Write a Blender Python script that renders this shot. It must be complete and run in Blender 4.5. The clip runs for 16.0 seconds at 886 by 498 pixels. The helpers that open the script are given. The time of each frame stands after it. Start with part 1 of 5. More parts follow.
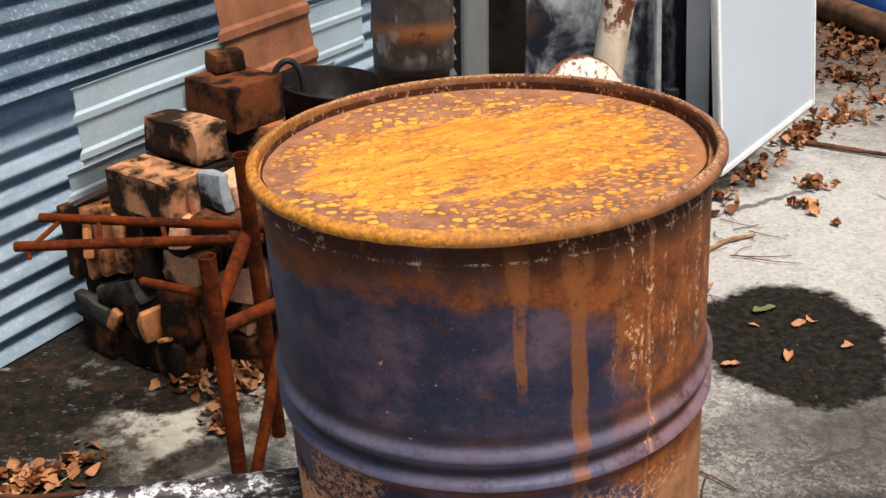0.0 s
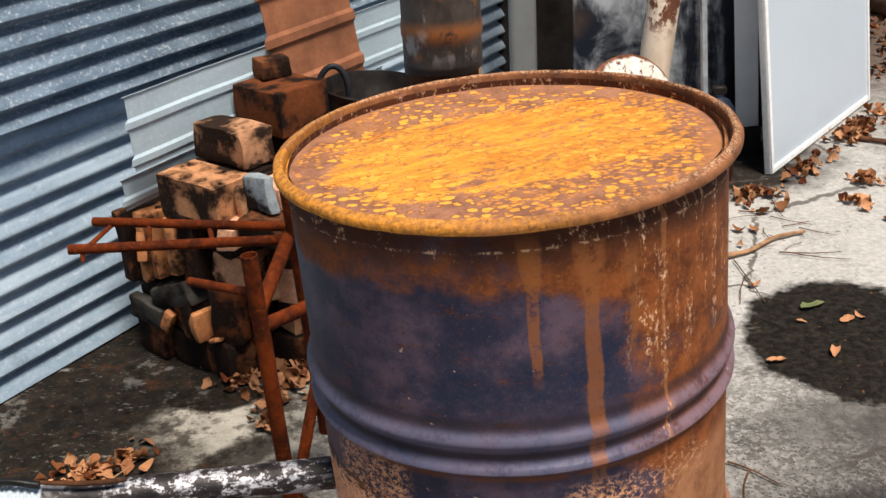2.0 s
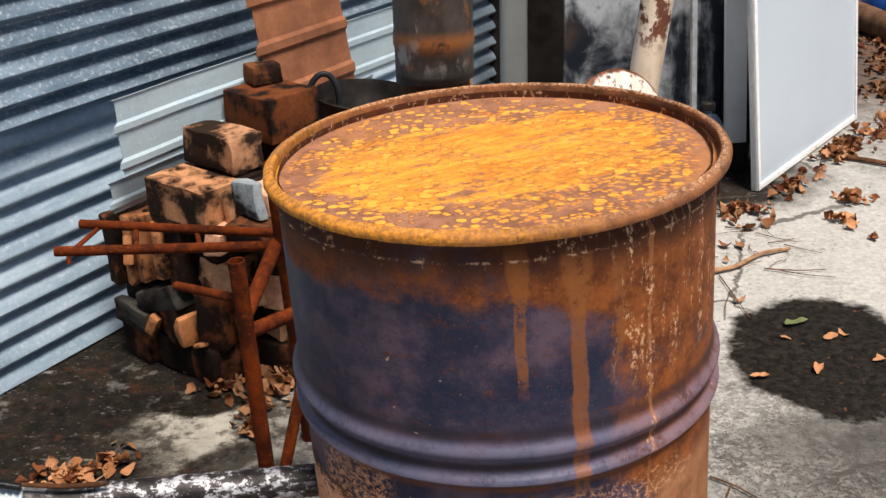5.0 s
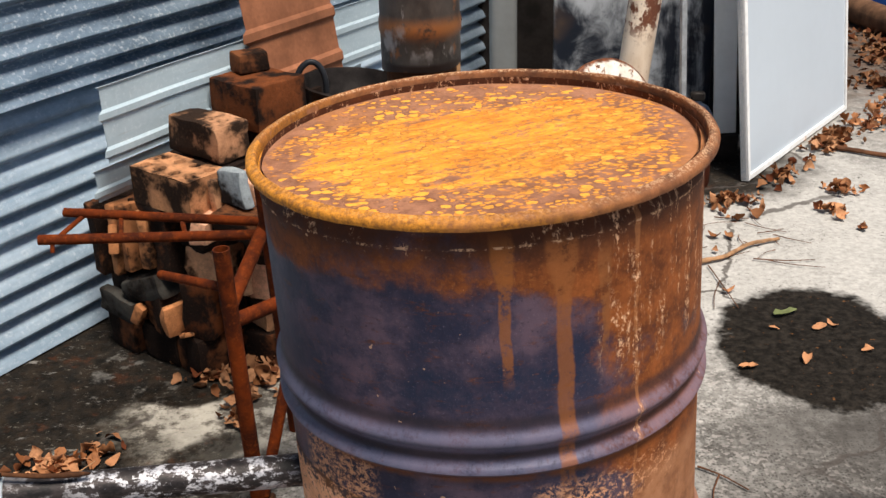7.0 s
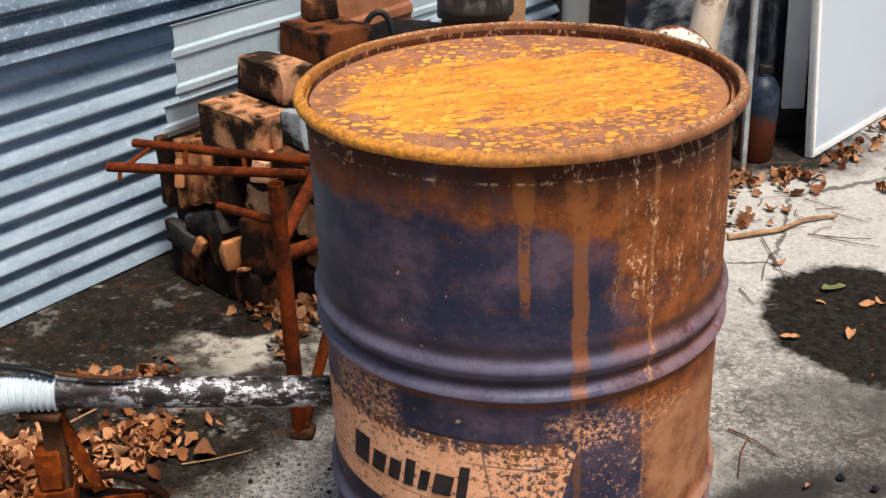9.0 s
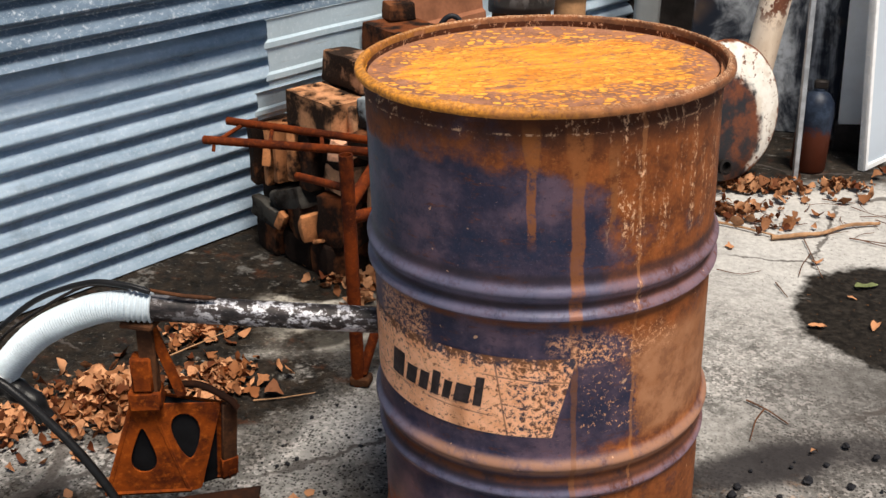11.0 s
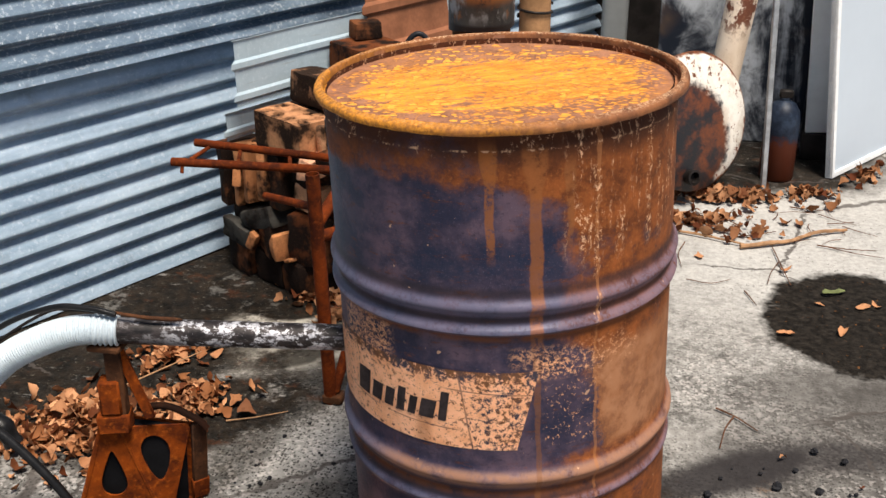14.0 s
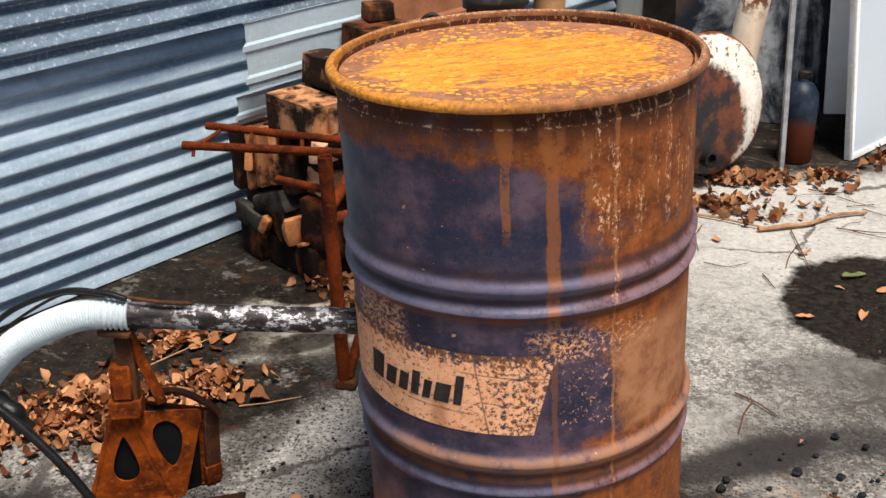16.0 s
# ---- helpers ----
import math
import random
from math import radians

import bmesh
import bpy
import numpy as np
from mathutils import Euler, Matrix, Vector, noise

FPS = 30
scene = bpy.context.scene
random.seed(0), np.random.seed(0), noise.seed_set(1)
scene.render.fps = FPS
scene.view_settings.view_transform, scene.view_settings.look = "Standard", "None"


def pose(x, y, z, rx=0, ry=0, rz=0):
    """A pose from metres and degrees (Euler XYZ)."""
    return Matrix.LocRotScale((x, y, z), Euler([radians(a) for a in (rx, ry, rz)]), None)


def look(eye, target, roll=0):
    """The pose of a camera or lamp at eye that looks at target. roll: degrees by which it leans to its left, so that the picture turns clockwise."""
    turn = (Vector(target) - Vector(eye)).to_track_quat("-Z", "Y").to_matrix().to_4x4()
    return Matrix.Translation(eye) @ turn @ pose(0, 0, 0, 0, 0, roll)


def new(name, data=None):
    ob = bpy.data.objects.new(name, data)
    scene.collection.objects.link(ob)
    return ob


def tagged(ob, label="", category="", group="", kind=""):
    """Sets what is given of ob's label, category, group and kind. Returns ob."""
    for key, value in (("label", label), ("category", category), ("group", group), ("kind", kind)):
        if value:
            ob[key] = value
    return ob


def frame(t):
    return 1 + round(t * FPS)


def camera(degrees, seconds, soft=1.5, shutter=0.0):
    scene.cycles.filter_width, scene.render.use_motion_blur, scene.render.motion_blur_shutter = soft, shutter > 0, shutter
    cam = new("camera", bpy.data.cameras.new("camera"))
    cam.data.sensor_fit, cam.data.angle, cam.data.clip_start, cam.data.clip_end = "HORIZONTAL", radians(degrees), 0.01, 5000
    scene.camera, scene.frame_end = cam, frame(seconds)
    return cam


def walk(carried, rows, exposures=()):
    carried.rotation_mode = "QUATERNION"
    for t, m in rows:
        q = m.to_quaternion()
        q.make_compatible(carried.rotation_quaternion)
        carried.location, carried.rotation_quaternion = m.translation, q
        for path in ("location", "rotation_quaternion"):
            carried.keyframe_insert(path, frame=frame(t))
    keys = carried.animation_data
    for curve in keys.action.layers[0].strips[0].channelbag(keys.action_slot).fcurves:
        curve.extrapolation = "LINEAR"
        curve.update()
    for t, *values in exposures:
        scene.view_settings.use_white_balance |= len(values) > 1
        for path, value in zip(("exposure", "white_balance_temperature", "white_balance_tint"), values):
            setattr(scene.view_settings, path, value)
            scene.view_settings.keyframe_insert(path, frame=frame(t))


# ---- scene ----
# seconds, x, y, z, pitch, roll, yaw
cam = camera(44.08, 16.0, soft=1.5)
PATH = [
    (0.0, -0.0494, -1.3213, 1.4418, -24.74, -1.30, 0.99),
    (0.5, 0.0079, -1.3365, 1.4409, -24.49, -0.31, 4.35),
    (1.0, 0.0551, -1.3619, 1.4324, -24.65, -0.59, 7.22),
    (1.5, 0.0301, -1.3726, 1.4368, -24.60, -2.91, 7.22),
    (2.0, 0.0060, -1.3615, 1.4375, -24.23, -3.56, 4.69),
    (2.5, -0.0002, -1.3538, 1.4371, -23.97, -2.75, 3.25),
    (3.0, -0.0004, -1.3599, 1.4327, -23.94, -2.28, 3.05),
    (3.5, -0.0000, -1.3605, 1.4387, -23.95, -2.05, 3.63),
    (4.0, 0.0015, -1.3687, 1.4399, -23.72, -2.07, 3.87),
    (6.5, 0.0078, -1.3550, 1.4310, -24.00, -1.84, 3.68),
    (7.0, 0.0104, -1.3523, 1.4267, -24.20, -1.78, 3.37),
    (7.5, 0.0128, -1.3464, 1.4246, -24.60, -2.01, 3.12),
    (8.0, 0.0175, -1.3437, 1.4267, -24.98, -2.42, 3.14),
    (8.5, 0.0372, -1.3690, 1.4228, -25.43, -1.64, 4.78),
    (8.7, 0.0505, -1.3877, 1.4175, -25.97, -0.87, 6.06),
    (10.8, 0.1889, -1.7036, 1.4450, -24.02, 1.05, 11.65),
    (11.0, 0.2084, -1.7141, 1.4349, -24.73, 0.65, 12.70),
    (11.5, 0.2304, -1.7129, 1.4279, -25.63, 0.17, 13.46),
    (12.0, 0.2259, -1.7173, 1.4117, -26.50, -0.22, 14.10),
    (12.5, 0.2380, -1.7167, 1.4065, -27.03, 0.06, 13.63),
    (13.0, 0.2415, -1.7206, 1.4069, -27.56, -0.56, 13.39),
    (13.5, 0.2415, -1.7280, 1.4255, -25.55, -0.77, 12.77),
    (14.0, 0.2424, -1.7223, 1.4439, -23.93, -0.21, 11.66),
    (14.5, 0.2394, -1.7156, 1.4417, -23.33, -0.20, 11.60),
    (15.0, 0.2357, -1.7045, 1.4352, -23.59, -0.73, 12.06),
    (15.5, 0.2362, -1.6963, 1.4266, -24.20, -1.05, 12.26),
    (16.0, 0.2353, -1.6957, 1.4236, -24.64, -0.73, 12.45),
]
walk(cam, [(t, pose(x, y, z, 90 + pitch, 0, yaw) @ pose(0, 0, 0, 0, 0, roll)) for t, x, y, z, pitch, roll, yaw in PATH],
     exposures=((0.0, 0.74), (8.7, 0.74), (12.5, 0.76), (13.5, 0.83), (16.0, 0.83)))
# ---- world and light: an overcast sky with a weak, wide sun ----
world = bpy.data.worlds.new("sky")
scene.world = world
world.use_nodes = True
wt = world.node_tree
sky = wt.nodes.new("ShaderNodeTexSky")
sky.sky_type, sky.sun_disc = "NISHITA", False
sky.sun_elevation, sky.sun_rotation = radians(68), radians(144)
wt.links.new(sky.outputs[0], wt.nodes["Background"].inputs[0])
wt.nodes["Background"].inputs[1].default_value = 0.048
sun = new("sun", bpy.data.lights.new("sun", "SUN"))
sun.data.energy, sun.data.angle, sun.data.color = 3.4, radians(20), (1.0, 0.95, 0.88)
sun.matrix_world = look((1.1, -1.5, 4.6), (0, 0, 0))
scene.view_settings.use_white_balance = True
scene.view_settings.white_balance_temperature = 6950

# ---- mesh helpers ----
def bm_box(sx, sy, sz, m=Matrix(), bevel=0.0, seg=1):
    bm = bmesh.new()
    bmesh.ops.create_cube(bm, size=1, matrix=Matrix.Diagonal((sx, sy, sz, 1)))
    if bevel:
        bmesh.ops.bevel(bm, geom=bm.edges[:], offset=bevel, segments=seg, affect="EDGES", profile=0.6)
    bm.transform(m)
    return bm


def bm_lathe(profile, n=48, closed=False):
    """A turned shape about z from (radius, height) pairs."""
    bm = bmesh.new()
    rings = []
    for r, h in profile:
        rings.append([bm.verts.new((r * math.cos(2 * math.pi * k / n), r * math.sin(2 * math.pi * k / n), h)) for k in range(n)])
    pairs = list(zip(rings, rings[1:])) + ([(rings[-1], rings[0])] if closed else [])
    for a, b in pairs:
        for k in range(n):
            bm.faces.new((a[k], a[(k + 1) % n], b[(k + 1) % n], b[k]))
    return bm


def bm_tube(points, radius, n=12, caps=True, radii=None):
    """A round bar along a line of points."""
    bm = bmesh.new()
    pts = [Vector(p) for p in points]
    rings, side = [], None
    for i, p in enumerate(pts):
        d = (pts[min(i + 1, len(pts) - 1)] - pts[max(i - 1, 0)]).normalized()
        ref = side if side is not None else (Vector((0, 0, 1)) if abs(d.z) < 0.9 else Vector((1, 0, 0)))
        u = d.cross(ref).normalized() if side is None else (side - d * side.dot(d)).normalized()
        side = u
        v = d.cross(u)
        r = radii[i] if radii else radius
        rings.append([bm.verts.new(p + u * r * math.cos(2 * math.pi * k / n) + v * r * math.sin(2 * math.pi * k / n)) for k in range(n)])
    for a, b in zip(rings, rings[1:]):
        for k in range(n):
            bm.faces.new((a[k], a[(k + 1) % n], b[(k + 1) % n], b[k]))
    if caps:
        bm.faces.new(rings[0][::-1])
        bm.faces.new(rings[-1])
    return bm


def hollow(points, radius, wall=0.003, n=14):
    """An open tube with an inner face and a rim."""
    bm = bm_tube(points, radius, n, caps=False)
    inner = bm_tube(points, radius - wall, n, caps=False)
    bmesh.ops.reverse_faces(inner, faces=inner.faces[:])
    join(bm, inner)
    bm.verts.ensure_lookup_table()
    h = len(bm.verts) // 2
    for start in (0, h - n):
        for k in range(n):
            a, b = start + k, start + (k + 1) % n
            bm.faces.new((bm.verts[a], bm.verts[b], bm.verts[b + h], bm.verts[a + h]))
    return bm


def join(bm, other, m=None):
    me = bpy.data.meshes.new("tmp")
    if m is not None:
        other.transform(m)
    other.to_mesh(me)
    other.free()
    bm.from_mesh(me)
    bpy.data.meshes.remove(me)
    return bm


def rough(bm, amount, scale, seed=0.0):
    """Uneven, hand-worn faces: pushes every vertex about by noise."""
    off = Vector((seed * 7.3, seed * 3.1, seed * 5.7))
    for v in bm.verts:
        v.co += noise.noise_vector(v.co * scale + off) * amount
    return bm


def mesh_of(name, bm, material, smooth=True, angle=40):
    bmesh.ops.recalc_face_normals(bm, faces=bm.faces[:])
    me = bpy.data.meshes.new(name)
    if smooth:
        lim = radians(angle)
        for e in bm.edges:
            if len(e.link_faces) == 2 and e.calc_face_angle(0) > lim:
                e.smooth = False
        for f in bm.faces:
            f.smooth = True
    bm.to_mesh(me)
    bm.free()
    me.materials.append(material)
    return me


def thing(name, bm, material, label, category, group="", kind="", m=Matrix(), smooth=True):
    ob = new(name, mesh_of(name, bm, material, smooth) if bm else None)
    ob.matrix_world = m
    return tagged(ob, label, category, group, kind)


def part(name, bm, material, parent, label="", smooth=True, m=Matrix()):
    ob = new(name, mesh_of(name, bm, material, smooth))
    ob.parent = parent
    ob.matrix_basis = m
    return tagged(ob, label)


# ---- materials ----
class Nodes:
    """A small writer of node materials."""

    def __init__(self, name, rough=0.7, metal=0.0, spec=0.3):
        self.mat = bpy.data.materials.new(name)
        self.mat.use_nodes = True
        self.t = self.mat.node_tree
        self.b = self.t.nodes["Principled BSDF"]
        self.b.inputs["Roughness"].default_value = rough
        self.b.inputs["Metallic"].default_value = metal
        self.b.inputs["Specular IOR Level"].default_value = spec
        self.co = self.t.nodes.new("ShaderNodeTexCoord").outputs["Object"]

    def set(self, socket, value):
        if hasattr(value, "is_linked") or isinstance(value, bpy.types.NodeSocket):
            self.t.links.new(value, socket)
        elif isinstance(value, (tuple, list)) and len(value) == 3 and socket.type == "RGBA":
            socket.default_value = (*value, 1)
        else:
            socket.default_value = value

    def math(self, op, a, b=0.0, c=0.0, clamp=False):
        n = self.t.nodes.new("ShaderNodeMath")
        n.operation, n.use_clamp = op, clamp
        for k, v in enumerate((a, b, c)):
            self.set(n.inputs[k], v)
        return n.outputs[0]

    def mapped(self, scale=(1, 1, 1), rot=(0, 0, 0), loc=(0, 0, 0), co=None):
        n = self.t.nodes.new("ShaderNodeMapping")
        self.set(n.inputs[0], co or self.co)
        n.inputs["Scale"].default_value, n.inputs["Rotation"].default_value, n.inputs["Location"].default_value = scale, rot, loc
        return n.outputs[0]

    def noise(self, scale, detail=4, rough=0.55, co=None, dist=0.0):
        n = self.t.nodes.new("ShaderNodeTexNoise")
        self.set(n.inputs["Vector"], co or self.co)
        n.inputs["Scale"].default_value, n.inputs["Detail"].default_value = scale, detail
        n.inputs["Roughness"].default_value, n.inputs["Distortion"].default_value = rough, dist
        return n.outputs["Fac"]

    def voronoi(self, scale, feature="F1", co=None, rand=1.0, out="Distance"):
        n = self.t.nodes.new("ShaderNodeTexVoronoi")
        n.feature = feature
        self.set(n.inputs["Vector"], co or self.co)
        n.inputs["Scale"].default_value, n.inputs["Randomness"].default_value = scale, rand
        return n.outputs[out]

    def step(self, v, lo, hi, a=0.0, b=1.0):
        n = self.t.nodes.new("ShaderNodeMapRange")
        n.interpolation_type = "SMOOTHSTEP"
        self.set(n.inputs[0], v)
        for k, x in zip((1, 2, 3, 4), (lo, hi, a, b)):
            self.set(n.inputs[k], x)
        return n.outputs[0]

    def mix(self, f, a, b, blend="MIX"):
        n = self.t.nodes.new("ShaderNodeMix")
        n.data_type, n.blend_type = "RGBA", blend
        self.set(n.inputs[0], f)
        self.set(n.inputs[6], a if not (isinstance(a, tuple) and len(a) == 3) else (*a, 1))
        self.set(n.inputs[7], b if not (isinstance(b, tuple) and len(b) == 3) else (*b, 1))
        return n.outputs[2]

    def mul(self, a, b):
        return self.math("MULTIPLY", a, b)

    def most(self, a, b):
        return self.math("MAXIMUM", a, b)

    def xyz(self, co=None):
        n = self.t.nodes.new("ShaderNodeSeparateXYZ")
        self.set(n.inputs[0], co or self.co)
        return n.outputs

    def join(self, x, y, z):
        n = self.t.nodes.new("ShaderNodeCombineXYZ")
        for k, v in enumerate((x, y, z)):
            self.set(n.inputs[k], v)
        return n.outputs[0]

    def random(self):
        return self.t.nodes.new("ShaderNodeObjectInfo").outputs["Random"]

    def island(self):
        return self.t.nodes.new("ShaderNodeNewGeometry").outputs["Random Per Island"]

    def bump(self, height, strength=0.3, dist=0.01):
        n = self.t.nodes.new("ShaderNodeBump")
        n.inputs["Strength"].default_value, n.inputs["Distance"].default_value = strength, dist
        self.set(n.inputs["Height"], height)
        self.t.links.new(n.outputs[0], self.b.inputs["Normal"])

    def done(self, colour, rough=None, metal=None):
        self.set(self.b.inputs["Base Color"], colour if not (isinstance(colour, tuple) and len(colour) == 3) else (*colour, 1))
        if rough is not None:
            self.set(self.b.inputs["Roughness"], rough)
        if metal is not None:
            self.set(self.b.inputs["Metallic"], metal)
        return self.mat


def band(n, v, lo, hi, soft=0.002):
    """1 between lo and hi, soft at the ends."""
    return n.mul(n.step(v, lo - soft, lo + soft), n.step(v, hi - soft, hi + soft, 1.0, 0.0))


def mat_plain(name, colour, rough=0.7, metal=0.0, vary=0.25, scale=12.0, bump=0.15, spec=0.22, fleck=0.35):
    n = Nodes(name, rough, metal, spec)
    a = n.noise(scale, 5)
    b = n.noise(scale * 9, 3)
    dark = tuple(c * (1 - vary) for c in colour)
    light = tuple(min(1, c * (1 + vary)) for c in colour)
    c = n.mix(n.step(a, 0.3, 0.7), dark, light)
    c = n.mix(n.step(b, 0.35, 0.75, 0.0, fleck), c, tuple(x * 0.6 for x in colour))
    n.bump(b, bump, 0.004)
    return n.done(c)


def mat_concrete():
    n = Nodes("concrete", 0.85, 0, 0.06)
    x, y, z = n.xyz()
    big, mid, fine = n.noise(1.6, 6, 0.6), n.noise(9, 6, 0.65), n.noise(120, 3, 0.7)
    c = n.mix(n.step(mid, 0.3, 0.72), (0.105, 0.099, 0.092), (0.33, 0.316, 0.298))
    c = n.mix(n.step(n.noise(34, 5, 0.7), 0.44, 0.66, 0.0, 0.6), c, (0.44, 0.428, 0.408))
    c = n.mix(n.step(big, 0.52, 0.74, 0.0, 0.45), c, (0.17, 0.155, 0.14))
    clean = n.mul(n.step(n.math("ADD", y, n.mul(n.math("SUBTRACT", big, 0.5), 1.2)), 0.75, 1.5), n.step(x, 0.0, 0.5))
    clean = n.mul(clean, n.step(y, 2.9, 2.1, 0.25, 1.0))
    c = n.mix(n.mul(clean, 0.62), c, n.mix(n.step(n.noise(60, 4, 0.7), 0.3, 0.7), (0.42, 0.41, 0.39), (0.62, 0.605, 0.58)))
    grit = n.mul(n.step(x, -0.20, -0.34), n.mul(n.step(x, -0.66, -0.50), n.mul(n.step(y, -0.03, 0.08), n.step(y, 0.46, 0.26))))
    c = n.mix(n.mul(grit, 0.6), c, (0.52, 0.505, 0.48))
    # exposed stones: pale and black grains
    grain = n.voronoi(135)
    stone = n.voronoi(135, out="Color")
    sx = n.xyz(stone)[0]
    near = n.step(y, 1.5, 0.1, 0.12, 1.0)
    worn = n.step(n.noise(3.0, 4), 0.36, 0.56)
    c = n.mix(n.mul(n.mul(n.mul(n.step(sx, 0.40, 0.46), n.step(n.math("ADD", n.math("ADD", grain, n.mul(sx, 0.42)), n.mul(n.math("SUBTRACT", n.noise(260, 3, 0.8), 0.5), 1.1)), 0.62, 0.74, 1.0, 0.0)), n.step(n.noise(3.0, 4), 0.30, 0.50, 0.35, 1.0)), n.mul(near, 0.9)), c, (0.026, 0.024, 0.024))
    c = n.mix(n.mul(n.mul(n.step(sx, 0.24, 0.16), worn), n.mul(near, 0.6)), c, (0.70, 0.64, 0.61))
    c = n.mix(n.mul(n.mul(n.step(fine, 0.56, 0.70), 0.5), near), c, (0.07, 0.064, 0.060))
    pit = n.step(n.math("ADD", n.noise(58, 5, 0.8), n.mul(n.math("SUBTRACT", n.noise(4, 3), 0.5), 0.35)), 0.60, 0.66)
    c = n.mix(n.mul(pit, 0.62), c, (0.035, 0.031, 0.029))
    c = n.mix(n.mul(n.step(n.noise(85, 4, 0.8, n.mapped((1, 1, 1), loc=(4, 9, 1))), 0.61, 0.67), n.mul(near, 0.55)), c, (0.74, 0.72, 0.69))
    wob = n.math("SUBTRACT", n.noise(5, 5, 0.65), 0.5)
    wob2 = n.math("SUBTRACT", n.noise(14, 4, 0.6), 0.5)

    def spot(cx, cy, rx, ry, turn=0.0, soft=0.12, k=0.9, k2=0.25):
        a = radians(turn)
        dx, dy = n.math("SUBTRACT", x, cx), n.math("SUBTRACT", y, cy)
        u = n.math("ADD", n.mul(dx, math.cos(a) / rx), n.mul(dy, math.sin(a) / rx))
        v = n.math("ADD", n.mul(dx, -math.sin(a) / ry), n.mul(dy, math.cos(a) / ry))
        r = n.math("SQRT", n.math("ADD", n.mul(u, u), n.mul(v, v)))
        r = n.math("ADD", r, n.math("ADD", n.mul(wob, k), n.mul(wob2, k2)))
        return n.step(r, 1.0 - soft, 1.0 + soft, 1.0, 0.0)

    oil = spot(0.83, 1.21, 0.25, 0.335, -8, 0.09, 0.55, 0.45)
    c = n.mix(oil, c, n.mix(n.step(n.noise(40, 5, 0.75), 0.35, 0.75), (0.007, 0.006, 0.005), (0.034, 0.028, 0.023)))
    c = n.mix(n.mul(oil, n.step(n.noise(48, 3, 0.6, n.mapped((1, 1, 1), loc=(1, 6, 0))), 0.66, 0.72, 0.0, 0.7)), c, (0.20, 0.085, 0.03))
    trail = n.most(n.most(spot(0.86, 0.80, 0.30, 0.13, 62, 0.5, 1.2), n.mul(spot(0.74, 0.82, 0.24, 0.13, 25, 0.5, 1.3), 0.8)), n.mul(spot(0.72, 0.56, 0.36, 0.20, 40, 0.6, 1.5), 0.8))
    c = n.mix(n.mul(n.mul(n.most(trail, n.mul(spot(0.72, 0.67, 0.17, 0.09, 30, 0.5, 1.2), 0.8)), 0.80), n.math("SUBTRACT", 1.0, oil)), c, (0.05, 0.045, 0.042))
    # dark streak out from the drum, and a dark patch at its right foot
    run = n.most(n.most(spot(0.46, 0.385, 0.26, 0.070, 34, 0.4, 0.7), n.mul(spot(0.70, 0.50, 0.14, 0.06, 10, 0.4, 0.9), 0.8)), n.mul(spot(0.35, 0.14, 0.15, 0.14, 0, 0.5, 1.0), 0.9))
    c = n.mix(n.mul(run, 0.95), c, (0.028, 0.025, 0.026))
    rust = n.mul(spot(0.47, 0.10, 0.24, 0.17, 20, 0.5, 1.6), n.step(n.noise(34, 5, 0.75), 0.50, 0.62))
    c = n.mix(n.mul(rust, 0.6), c, (0.40, 0.20, 0.08))
    bare = spot(-0.72, 0.82, 0.28, 0.20, 25, 0.3, 1.1)
    c = n.mix(n.mul(bare, 0.85), c, n.mix(n.step(n.math("ADD", mid, n.mul(n.math("SUBTRACT", n.noise(30, 5, 0.75), 0.5), 0.7)), 0.40, 0.60), (0.10, 0.085, 0.07), (0.54, 0.50, 0.43)))
    # damp black ground and ash round the pile; dark ground along the wall
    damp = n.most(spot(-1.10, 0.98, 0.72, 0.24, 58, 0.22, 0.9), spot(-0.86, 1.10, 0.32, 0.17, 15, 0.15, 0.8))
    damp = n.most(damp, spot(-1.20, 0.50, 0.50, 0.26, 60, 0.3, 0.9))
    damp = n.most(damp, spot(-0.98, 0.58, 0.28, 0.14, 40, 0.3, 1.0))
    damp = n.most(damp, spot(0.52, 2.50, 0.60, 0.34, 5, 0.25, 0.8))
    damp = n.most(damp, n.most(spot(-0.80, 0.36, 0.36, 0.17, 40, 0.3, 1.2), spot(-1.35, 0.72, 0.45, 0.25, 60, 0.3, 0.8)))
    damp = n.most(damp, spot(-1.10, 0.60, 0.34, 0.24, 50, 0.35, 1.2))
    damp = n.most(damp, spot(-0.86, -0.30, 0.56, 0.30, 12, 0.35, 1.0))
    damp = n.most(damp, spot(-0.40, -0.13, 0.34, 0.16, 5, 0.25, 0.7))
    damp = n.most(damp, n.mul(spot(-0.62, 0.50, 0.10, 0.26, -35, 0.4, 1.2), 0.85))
    # dark patch under and around the drum
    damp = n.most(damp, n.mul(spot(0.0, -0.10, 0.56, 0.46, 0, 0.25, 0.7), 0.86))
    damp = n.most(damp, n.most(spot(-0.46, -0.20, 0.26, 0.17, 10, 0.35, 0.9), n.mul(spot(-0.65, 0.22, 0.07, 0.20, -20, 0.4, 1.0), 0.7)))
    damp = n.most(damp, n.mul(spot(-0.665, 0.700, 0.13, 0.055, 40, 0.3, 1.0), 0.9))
    # dark band that follows the foot of the wall
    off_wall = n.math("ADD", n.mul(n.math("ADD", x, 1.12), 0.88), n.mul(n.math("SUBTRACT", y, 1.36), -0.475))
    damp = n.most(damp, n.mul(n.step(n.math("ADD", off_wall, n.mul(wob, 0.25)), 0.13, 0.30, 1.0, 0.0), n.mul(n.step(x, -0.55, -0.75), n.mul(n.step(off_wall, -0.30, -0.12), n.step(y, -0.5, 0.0)))))
